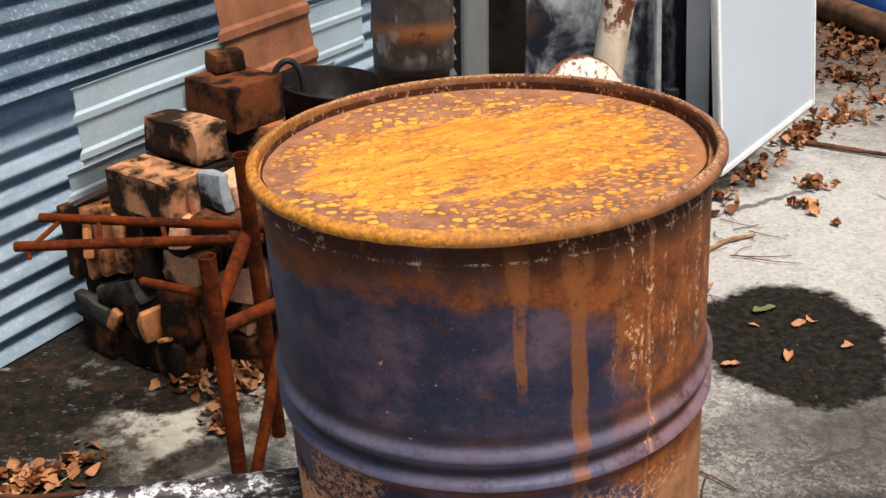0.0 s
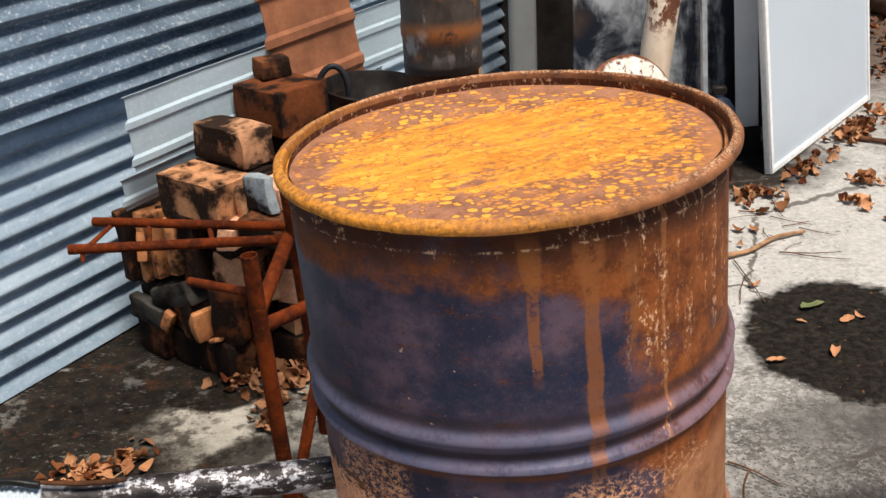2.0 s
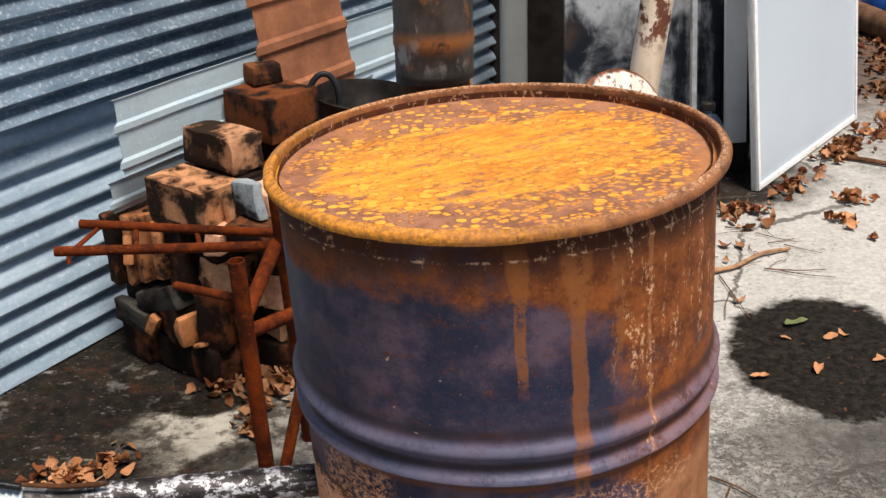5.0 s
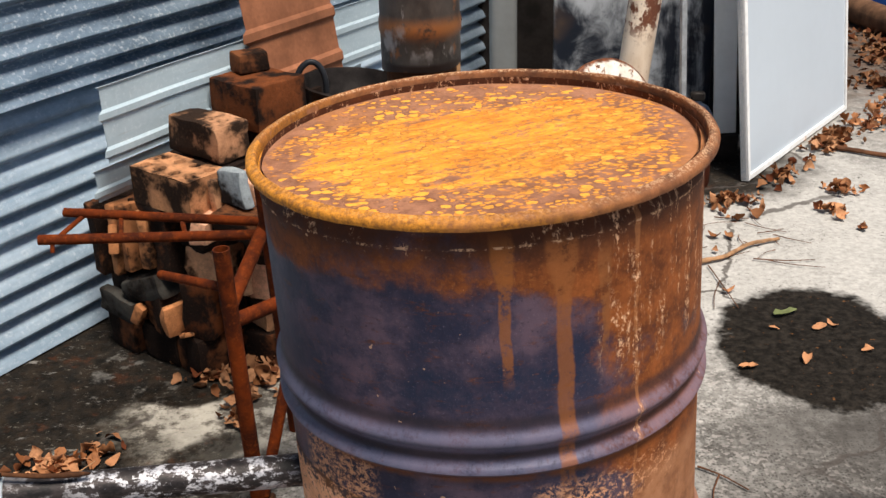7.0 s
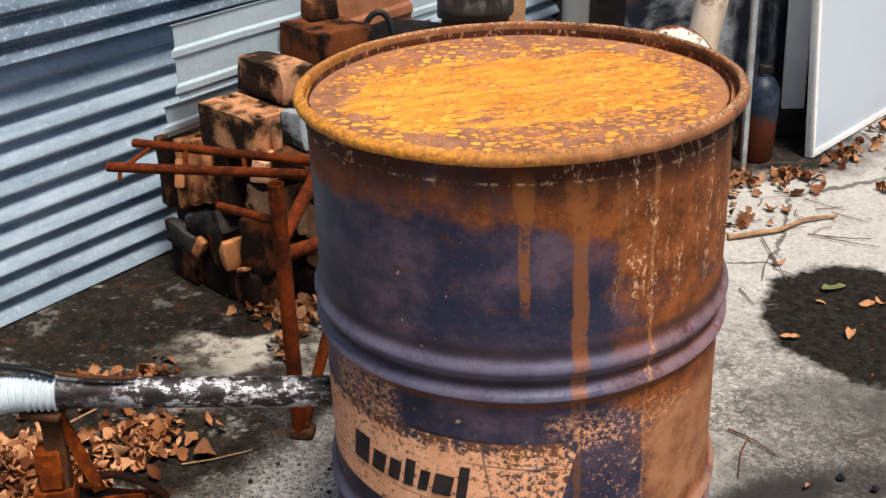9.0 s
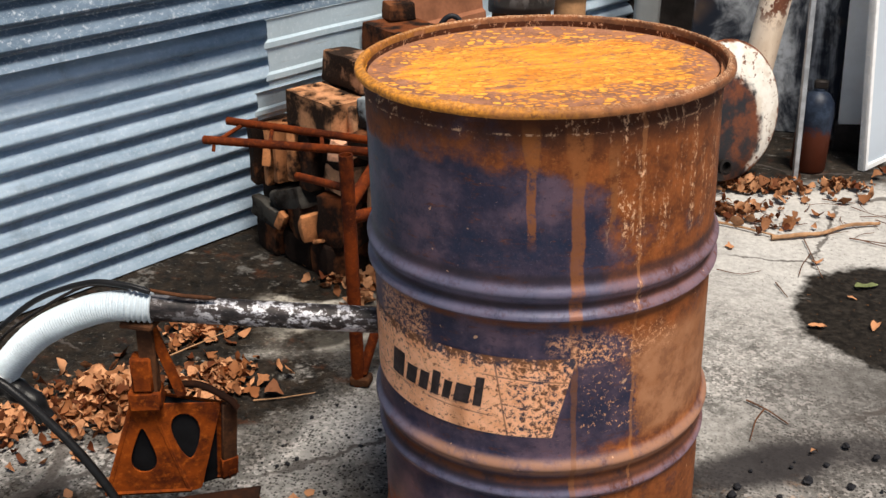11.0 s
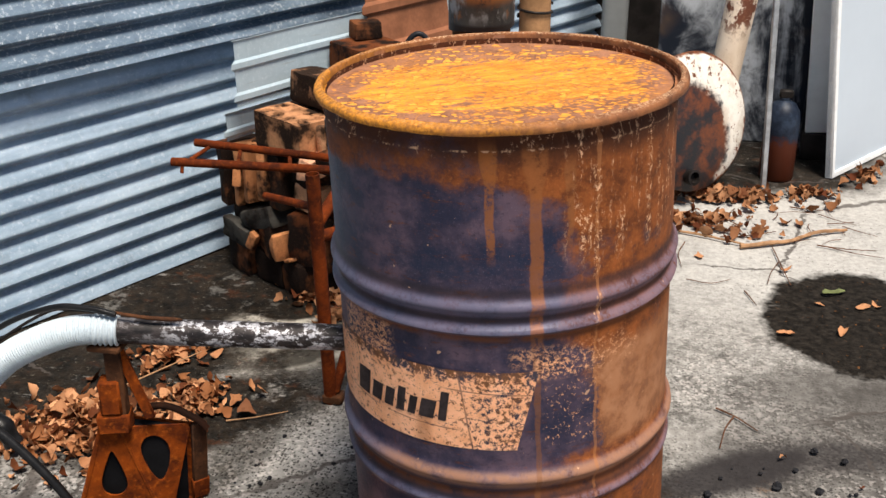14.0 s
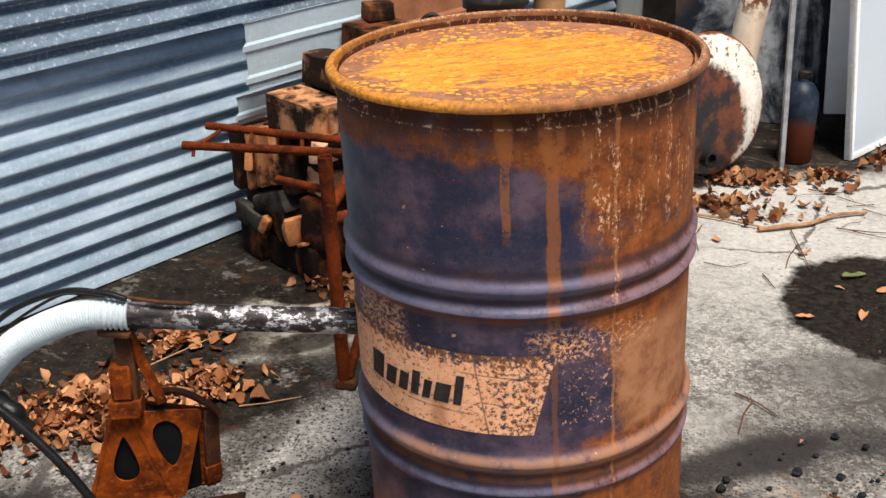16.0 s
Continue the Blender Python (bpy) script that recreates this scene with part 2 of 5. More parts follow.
    damp = n.most(damp, spot(-0.83, 1.06, 0.20, 0.15, -35, 0.05, 0.25))
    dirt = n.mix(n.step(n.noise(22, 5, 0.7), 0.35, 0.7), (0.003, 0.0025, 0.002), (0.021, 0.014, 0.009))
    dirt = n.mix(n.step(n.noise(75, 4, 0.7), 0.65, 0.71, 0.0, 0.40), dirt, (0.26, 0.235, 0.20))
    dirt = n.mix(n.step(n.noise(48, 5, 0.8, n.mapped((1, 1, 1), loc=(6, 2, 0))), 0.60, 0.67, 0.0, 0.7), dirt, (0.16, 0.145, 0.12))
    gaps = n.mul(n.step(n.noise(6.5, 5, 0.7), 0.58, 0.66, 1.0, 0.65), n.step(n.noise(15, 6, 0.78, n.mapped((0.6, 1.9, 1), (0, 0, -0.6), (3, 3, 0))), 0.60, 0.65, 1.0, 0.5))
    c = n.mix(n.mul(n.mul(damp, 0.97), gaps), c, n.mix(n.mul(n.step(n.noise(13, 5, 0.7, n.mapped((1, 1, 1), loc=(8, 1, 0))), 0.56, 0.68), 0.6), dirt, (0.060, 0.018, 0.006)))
    damp2 = n.mul(n.step(n.math("ADD", y, n.mul(wob, 1.6)), 3.1, 3.9), n.step(x, 1.0, 1.4))
    c = n.mix(n.mul(damp2, 0.75), c, (0.05, 0.032, 0.022))
    lit = n.step(y, 2.0, 3.2)
    c = n.mix(n.mul(n.mul(lit, n.step(x, 1.3, 2.0)), n.step(mid, 0.38, 0.6, 0.0, 0.8)), c, (0.12, 0.06, 0.035))
    # hairline cracks
    warp = n.mapped((1, 1, 0), co=n.join(n.math("ADD", x, n.mul(wob, 0.16)), n.math("ADD", y, n.mul(wob2, 0.10)), 0.0))
    crack = n.voronoi(1.15, "DISTANCE_TO_EDGE", co=warp)
    hair = n.mul(n.step(crack, 0.004, 0.010, 1.0, 0.0), n.step(n.noise(2.3, 3), 0.42, 0.55))
    c = n.mix(n.mul(n.mul(hair, 0.8), n.math("SUBTRACT", 1.0, oil)), c, (0.07, 0.06, 0.055))
    wet = n.most(oil, n.mul(damp, 0.7))
    h = n.math("ADD", n.mul(n.noise(260, 3, 0.7), 0.5), n.math("ADD", n.mul(mid, 0.6), n.mul(n.math("SUBTRACT", 1.0, grain), 0.5)))
    n.bump(n.math("SUBTRACT", h, n.math("ADD", hair, pit)), 0.42, 0.006)
    return n.done(c, n.step(wet, 0.0, 1.0, 0.88, 0.74))


def mat_galv(name, dark, light, metal=0.55, rgh=0.42, grime=0.5, speck=0.5):
    n = Nodes(name, rgh, metal)
    s = n.noise(3.2, 6, 0.65, n.mapped((0.6, 0.6, 2.2)))
    sp = n.voronoi(70, out="Color")
    c = n.mix(n.step(s, 0.3, 0.72), dark, light)
    c = n.mix(n.mul(n.xyz(sp)[0], 0.22), c, light)
    fl = n.step(n.noise(85, 5, 0.75), 0.52, 0.66)
    c = n.mix(n.mul(fl, speck), c, (0.85, 0.9, 0.95))
    c = n.mix(n.step(n.noise(9, 6, 0.72, n.mapped((0.5, 1, 3.0), loc=(1, 4, 2))), 0.50, 0.68, 0.0, 0.55), c, tuple(v * 1.12 for v in dark))
    d = n.mul(n.step(n.noise(7, 6, 0.7), 0.55, 0.78), grime)
    c = n.mix(d, c, (0.05, 0.05, 0.055))
    sc = n.step(n.noise(18, 4, 0.6, n.mapped((0.4, 0.4, 8))), 0.62, 0.75, 0.0, 0.25)
    c = n.mix(sc, c, (0.2, 0.13, 0.08))
    n.bump(n.noise(22, 4), 0.10, 0.006)
    return n.done(c, n.step(s, 0.2, 0.8, rgh + 0.12, rgh - 0.06))


def mat_rust(name, dark=(0.075, 0.022, 0.008), mid=(0.26, 0.075, 0.018), bright=(0.48, 0.17, 0.04), amount=0.45, scale=1.0):
    n = Nodes(name, 0.85, 0.0, 0.12)
    a, b = n.noise(16 * scale, 6, 0.65), n.noise(75 * scale, 5, 0.7)
    c = n.mix(n.step(a, 0.32, 0.66), dark, mid)
    c = n.mix(n.mul(n.step(b, 0.5, 0.72), amount), c, bright)
    c = n.mix(n.step(n.noise(190 * scale, 2), 0.62, 0.75, 0.0, 0.5), c, (0.03, 0.012, 0.008))
    n.bump(n.math("ADD", b, a), 0.35, 0.003)
    return n.done(c)


def mat_drum():
    """Old blue-black enamel: rusted through at the top and down one side, with runs, flakes and scratches."""
    n = Nodes("drum_paint", 0.5, 0.1, 0.25)
    x, y, z = n.xyz()
    deg = n.mul(n.math("ARCTAN2", y, x), 180 / math.pi)
    arc = n.mul(n.math("ARCTAN2", y, x), 0.286)
    flat = n.join(arc, z, 0.0)
    big, mid = n.noise(7, 6, 0.62, flat), n.noise(24, 6, 0.7, flat)
    fine = n.noise(150, 4, 0.75, flat)
    paint = n.mix(n.step(n.noise(11, 5, 0.65, flat), 0.36, 0.68), (0.019, 0.021, 0.048), (0.112, 0.073, 0.104))
    paint = n.mix(n.step(n.noise(30, 5, 0.7, flat), 0.5, 0.74, 0.0, 0.7), paint, (0.018, 0.026, 0.060))
    paint = n.mix(n.mul(n.step(n.noise(95, 5, 0.8, flat), 0.54, 0.66), 0.6), paint, (0.016, 0.014, 0.026))
    bluer = n.mul(band(n, z, 0.625, 0.700, 0.03), n.step(n.noise(16, 5, 0.7, flat), 0.44, 0.60))
    paint = n.mix(n.mul(bluer, 0.75), paint, (0.010, 0.020, 0.050))
    level = n.noise(26, 6, 0.72, n.join(n.mul(arc, 0.7), n.mul(z, 2.6), 0.0))
    paint = n.mix(n.mul(n.step(level, 0.56, 0.68), 0.75), paint, n.mix(n.step(fine, 0.4, 0.65), (0.060, 0.020, 0.010), (0.17, 0.050, 0.015)))
    paint = n.mix(n.mul(n.step(n.noise(330, 3, 0.8, flat), 0.60, 0.68), 0.30), paint, (0.26, 0.22, 0.28))
    rusty = n.mix(n.step(mid, 0.30, 0.70), (0.088, 0.022, 0.006), (0.285, 0.080, 0.019))
    rusty = n.mix(n.step(fine, 0.50, 0.72, 0.0, 0.40), rusty, (0.46, 0.165, 0.045))
    rusty = n.mix(n.mul(n.step(n.noise(60, 5, 0.75, n.join(n.mul(arc, 1.6), n.mul(z, 0.5), 0.0)), 0.52, 0.66), 0.32), rusty, (0.075, 0.022, 0.009))
    side = n.step(deg, -92.0, -44.0, -0.25, 0.50)
    top = n.step(z, 0.745, 0.80, 0.0, 0.62)
    low = n.step(z, 0.20, 0.04, 0.0, 0.62)
    mids = n.mul(n.step(deg, -84.0, -58.0, 0.0, 0.16), n.step(z, 0.66, 0.74))
    amt = n.math("ADD", n.math("ADD", side, n.most(top, low)), n.math("ADD", mids, n.math("SUBTRACT", big, 0.5)))
    amt = n.math("ADD", amt, n.mul(n.math("SUBTRACT", mid, 0.5), 0.75))
    blue = n.mul(band(n, z, 0.585, 0.71, 0.05), n.step(deg, -50.0, -76.0))
    amt = n.math("SUBTRACT", amt, n.mul(blue, 0.25))
    ragged = n.math("ADD", deg, n.math("ADD", n.mul(n.math("SUBTRACT", big, 0.5), 26.0), n.mul(n.math("SUBTRACT", fine, 0.5), 12.0)))
    kept = n.mul(band(n, ragged, -82.0, -50.0, 2.5), band(n, z, 0.325, 0.515, 0.015))   # paint kept where the print was
    amt = n.math("SUBTRACT", amt, n.mul(kept, 0.34))
    mask = n.step(amt, 0.08, 0.46)
    spots = n.mul(n.step(n.noise(70, 5, 0.75, flat), 0.56, 0.70), n.step(big, 0.44, 0.66))
    mask = n.most(mask, n.mul(spots, 0.75))
    c = n.mix(mask, paint, rusty)
    # pale purple highlights painted on the hoop crests; rust tint on the lower hoop
    crest = n.most(n.most(band(n, z, 0.577, 0.606, 0.006), band(n, z, 0.546, 0.566, 0.006)), n.most(band(n, z, 0.272, 0.300, 0.006), band(n, z, 0.222, 0.240, 0.006)))
    c = n.mix(n.mul(n.mul(crest, n.step(n.math("ADD", mid, n.mul(n.math("SUBTRACT", fine, 0.5), 0.7)), 0.26, 0.54)), 0.62), c, (0.125, 0.128, 0.198))
    c = n.mix(n.mul(n.mul(band(n, z, 0.270, 0.300, 0.006), n.step(deg, -140.0, -112.0)), n.step(mid, 0.32, 0.55, 0.2, 0.75)), c, (0.36, 0.17, 0.085))
    # rust-brown shade painted below the clamp ring, under its overhang
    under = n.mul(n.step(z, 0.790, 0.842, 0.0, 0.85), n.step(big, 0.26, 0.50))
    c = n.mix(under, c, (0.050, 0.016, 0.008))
    # shade painted into the hollows beside and between the hoop ridges
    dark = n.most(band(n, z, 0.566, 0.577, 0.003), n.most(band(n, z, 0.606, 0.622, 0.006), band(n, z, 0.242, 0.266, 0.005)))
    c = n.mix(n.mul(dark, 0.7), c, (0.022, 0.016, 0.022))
    grooves = n.most(band(n, z, 0.534, 0.548, 0.004), band(n, z, 0.250, 0.264, 0.005))
    c = n.mix(n.mul(n.mul(grooves, n.step(mid, 0.34, 0.55)), 0.8), c, (0.16, 0.05, 0.018))

    # runs of rusty water
    def run(at, w, lo, hi, wob=2.6, s=17.0):
        d = n.math("ABSOLUTE", n.math("SUBTRACT", n.math("ADD", deg, n.mul(n.math("SUBTRACT", n.noise(s, 3, 0.6, flat), 0.5), wob)), at))
        wide = n.step(z, hi - 0.06, hi, w, w * 1.9)
        edge = n.step(d, n.mul(wide, 0.75), n.mul(wide, 1.1), 1.0, 0.0)
        return n.mul(edge, n.mul(n.step(z, lo - 0.01, lo + 0.03), n.step(z, hi, hi + 0.03, 1.0, 0.0)))

    for at, w, lo, hi, col, k in ((-84.4, 1.45, 0.665, 0.83, (0.29, 0.098, 0.024), 0.68), (-71.0, 2.05, 0.515, 0.825, (0.27, 0.092, 0.027), 0.70), (-71.0, 1.0, 0.02, 0.52, (0.22, 0.085, 0.03), 0.5), (-51.5, 0.55, 0.02, 0.845, (0.40, 0.16, 0.06), 0.5), (-60.5, 1.0, 0.68, 0.80, (0.24, 0.09, 0.03), 0.6)):
        c = n.mix(n.mul(run(at, w, lo, hi), n.mul(n.step(n.math("ADD", mid, n.mul(n.math("SUBTRACT", fine, 0.5), 0.6)), 0.30, 0.52), k)), c, col)
    # bare, pale flakes
    fleck = n.noise(110, 5, 0.85, n.join(n.mul(arc, 1.5), n.mul(z, 0.8), 0.0))
    where = n.mul(n.mul(n.step(deg, -64.0, -59.0), n.step(z, 0.63, 0.70)), n.step(n.noise(26, 4, 0.6, n.join(n.mul(arc, 2.2), n.mul(z, 0.26), 0.0)), 0.50, 0.60))
    rimline = n.mul(n.step(z, 0.822, 0.834), n.step(n.noise(30, 3, 0.6, flat), 0.56, 0.66))
    cuts = n.mul(run(-51.5, 1.3, 0.55, 0.845, 3.0, 30), n.step(n.noise(20, 3, 0.6, flat), 0.46, 0.60))
    pale = n.mul(n.step(fleck, 0.530, 0.565), n.most(n.most(where, rimline), cuts))
    edges = n.mul(n.step(n.math("ABSOLUTE", n.math("SUBTRACT", z, 0.837)), 0.0008, 0.0022, 1.0, 0.0), n.step(n.noise(60, 5, 0.8, flat), 0.50, 0.58))
    few = n.most(n.step(n.noise(46, 2, 0.4, flat), 0.745, 0.76), n.mul(n.step(n.noise(120, 3, 0.6, flat), 0.715, 0.74), n.step(big, 0.42, 0.5)))
    c = n.mix(n.most(n.most(n.mul(pale, 0.9), n.mul(edges, 0.7)), n.mul(few, 0.5)), c, (0.84, 0.50, 0.30))
    # what is left of the printing beside the label, and bare orange-brown metal below the upper hoop
    strip = n.mul(band(n, deg, -72.0, -34.0, 2.0), band(n, z, 0.466, 0.503, 0.006))
    strip = n.most(strip, n.mul(n.mul(band(n, deg, -146.0, -120.0, 3.0), band(n, z, 0.46, 0.54, 0.02)), 0.8))
    edge_strip = n.mul(n.mul(band(n, deg, -79.0, -40.0, 2.0), band(n, z, 0.490, 0.520, 0.008)), 0.55)
    strip = n.most(strip, edge_strip)
    strip = n.mul(strip, n.step(n.math("ADD", n.noise(125, 5, 0.85, flat), n.mul(n.step(deg, -52.0, -74.0), 0.045)), 0.535, 0.575))
    c = n.mix(strip, c, (0.80, 0.40, 0.215))
    bare = n.mul(n.step(ragged, -54.0, -46.0), band(n, n.math("ADD", z, n.mul(n.math("SUBTRACT", mid, 0.5), 0.05)), 0.315, 0.495, 0.02))
    c = n.mix(n.mul(bare, n.step(mid, 0.36, 0.6, 0.45, 0.85)), c, n.mix(n.step(big, 0.35, 0.65), (0.30, 0.120, 0.050), (0.42, 0.200, 0.105)))
    bits = n.mul(band(n, deg, -69.0, -51.0, 1.0), band(n, z, 0.345, 0.455, 0.005))
    bits = n.mul(bits, n.step(n.noise(110, 4, 0.8, flat), 0.58, 0.63))
    c = n.mix(bits, c, (0.74, 0.38, 0.20))
    n.bump(n.math("ADD", n.mul(fine, 0.5), n.math("ADD", n.mul(mask, 0.5), n.mul(pale, -0.6))), 0.38, 0.0028)
    return n.done(c, n.step(mask, 0.0, 1.0, 0.46, 0.75), n.step(mask, 0.0, 1.0, 0.12, 0.0))


def mat_lid():
    """Brown rusted steel with a cloud of bright orange rust and separate dried drops round it."""
    n = Nodes("lid_rust", 0.78, 0.0, 0.35)
    x, y, z = n.xyz()
    flat = n.join(x, y, 0.0)
    rad = n.math("SQRT", n.math("ADD", n.mul(x, x), n.mul(y, y)))
    turned = n.mapped((1, 1, 1), (0, 0, radians(-32)), co=flat)
    streak = n.noise(8, 6, 0.66, n.mapped((0.45, 2.0, 1), co=turned))
    streak2 = n.noise(30, 5, 0.70, n.mapped((0.40, 1.5, 1), co=turned))
    base = n.mix(n.step(n.noise(22, 6, 0.7, flat), 0.3, 0.7), (0.200, 0.082, 0.045), (0.420, 0.190, 0.108))
    base = n.mix(n.step(n.noise(150, 3, 0.7, flat), 0.5, 0.75, 0.0, 0.45), base, (0.37, 0.18, 0.10))
    base = n.mix(n.step(n.noise(5, 4, 0.6, flat), 0.50, 0.66, 0.0, 0.45), base, (0.42, 0.155, 0.035))
    orange = n.mix(n.step(streak2, 0.34, 0.66), (0.64, 0.205, 0.015), (0.96, 0.40, 0.040))
    # the cloud: a broad band across the middle, ragged and thinner toward the rim
    across = n.math("ABSOLUTE", n.math("ADD", n.math("SUBTRACT", y, n.mul(x, 0.32)), 0.005))
    reach = n.math("ADD", n.mul(n.step(rad, 0.19, 0.275), 0.22), n.mul(n.step(n.math("ADD", across, n.mul(n.math("SUBTRACT", n.noise(9, 4, 0.6, flat), 0.5), 0.12)), 0.105, 0.215), 0.15))
    cloud = n.math("SUBTRACT", n.math("ADD", n.mul(streak, 0.62), n.math("ADD", n.mul(streak2, 0.26), n.mul(n.noise(70, 4, 0.7, flat), 0.26))), reach)
    amt = n.step(cloud, 0.462, 0.530)
    # separate dried drops, some run together
    wob = n.math("SUBTRACT", n.noise(46, 2, 0.5, flat), 0.5)
    wob2 = n.math("SUBTRACT", n.noise(39, 2, 0.5, n.mapped((1, 1, 1), loc=(3, 1, 0), co=flat)), 0.5)
    drop_co = n.mapped((1, 1.3, 1), co=n.join(n.math("ADD", x, n.mul(wob, 0.012)), n.math("ADD", y, n.mul(wob2, 0.012)), 0.0))
    cell = n.voronoi(64, co=drop_co)
    pick = n.xyz(n.voronoi(64, co=drop_co, out="Color"))[0]
    size = n.step(pick, 0.0, 1.0, 0.14, 0.50)
    ring = n.step(n.math("ADD", rad, n.mul(n.math("SUBTRACT", n.noise(6, 3, 0.6, flat), 0.5), 0.07)), 0.258, 0.274, 1.0, 0.0)
    away = n.step(n.math("ADD", n.noise(7, 3, 0.6, n.mapped((1, 1, 1), loc=(5, 2, 0), co=flat)), n.mul(n.step(rad, 0.10, 0.20), 0.13)), 0.49, 0.55)
    beyond = n.math("SUBTRACT", n.math("ADD", cell, n.mul(n.math("SUBTRACT", n.noise(110, 4, 0.75, flat), 0.5), 0.55)), size)
    drops = n.mul(n.step(beyond, -0.03, 0.02, 1.0, 0.0), n.mul(ring, away))
    halo = n.mul(band(n, beyond, 0.03, 0.16, 0.03), n.mul(ring, away))
    pebble = n.voronoi(100, co=n.mapped((1, 1.25, 1), co=flat))
    apart = n.step(n.math("ADD", n.noise(9, 3, 0.6, flat), n.mul(n.step(n.math("SUBTRACT", x, n.mul(y, 0.6)), 0.02, 0.14), 0.14)), 0.50, 0.58)
    tiny = n.mul(n.step(n.math("ADD", pebble, n.mul(n.math("SUBTRACT", n.noise(160, 3, 0.7, flat), 0.5), 0.4)), 0.36, 0.44, 1.0, 0.0), n.mul(ring, apart))
    halo = n.most(halo, n.mul(n.mul(n.step(pebble, 0.46, 0.58), n.mul(ring, apart)), 0.7))
    hole = n.most(n.step(n.noise(40, 4, 0.7, n.mapped((0.6, 1.3, 1), co=turned)), 0.55, 0.66), n.step(n.noise(115, 4, 0.75, flat), 0.54, 0.64))
    amt = n.mul(amt, n.math("SUBTRACT", 1.0, n.mul(hole, 0.75)))
    full = n.most(n.mul(amt, 0.92), n.most(n.mul(drops, 0.95), n.mul(tiny, 0.7)))
    col = n.mix(drops, orange, n.mix(n.step(pick, 0.2, 0.9), (0.78, 0.29, 0.030), (0.88, 0.39, 0.050)))
    red = n.mul(n.step(n.math("ADD", y, n.mul(x, -0.1)), 0.06, 0.16), n.step(streak, 0.44, 0.58))
    col = n.mix(n.mul(red, n.math("SUBTRACT", 0.75, n.mul(drops, 0.6))), col, (0.66, 0.19, 0.018))
    c = n.mix(full, base, col)
    c = n.mix(n.mul(halo, 0.42), c, (0.130, 0.046, 0.020))
    c = n.mix(n.mul(n.step(n.noise(210, 4, 0.8, flat), 0.56, 0.66), 0.5), c, (0.17, 0.062, 0.025))
    c = n.mix(n.mul(n.step(n.noise(260, 3, 0.8, n.mapped((1, 1, 1), loc=(2, 7, 0), co=flat)), 0.64, 0.70), 0.6), c, (0.72, 0.46, 0.30))
    n.bump(n.math("ADD", n.mul(full, 0.9), n.mul(n.noise(150, 3, 0.7, flat), 0.7)), 0.50, 0.0026)
    return n.done(c)


def mat_ring():
    n = Nodes("clamp_ring_rust", 0.72, 0.0, 0.4)
    x, y, z = n.xyz()
    deg = n.mul(n.math("ARCTAN2", y, x), 180 / math.pi)
    a, b = n.noise(22, 6, 0.7), n.noise(120, 4, 0.75)
    brown = n.mix(n.step(a, 0.3, 0.7), (0.100, 0.034, 0.014), (0.320, 0.120, 0.044))
    ochre = n.mix(n.step(b, 0.35, 0.7), (0.36, 0.135, 0.014), (0.72, 0.285, 0.030))
    gold = n.mul(n.step(n.math("ADD", deg, n.mul(n.math("SUBTRACT", a, 0.5), 90)), -62.0, -112.0), n.step(z, -0.014, -0.004))
    weak = n.mul(n.step(deg, -45.0, -95.0), 0.4)
    behind = n.step(deg, 120.0, 160.0)
    gold = n.most(n.most(gold, weak), n.mul(behind, 0.45))
    c = n.mix(n.mul(gold, n.step(b, 0.25, 0.5)), brown, ochre)
    c = n.mix(n.mul(n.step(n.noise(190, 4, 0.75), 0.52, 0.68), 0.28), c, (0.05, 0.018, 0.008))
    crest = n.mul(n.mul(n.step(z, 0.0060, 0.0095), n.step(n.math("ABSOLUTE", n.math("SUBTRACT", deg, 55.0)), 75.0, 130.0, 1.0, 0.25)), n.step(n.noise(230, 4, 0.85), 0.51, 0.56))
    c = n.mix(n.mul(n.most(crest, n.mul(n.step(n.noise(140, 4, 0.8), 0.66, 0.72), 0.4)), 0.8), c, (0.66, 0.42, 0.25))
    n.bump(n.math("ADD", b, n.noise(300, 3, 0.7)), 0.5, 0.002)
    return n.done(c)


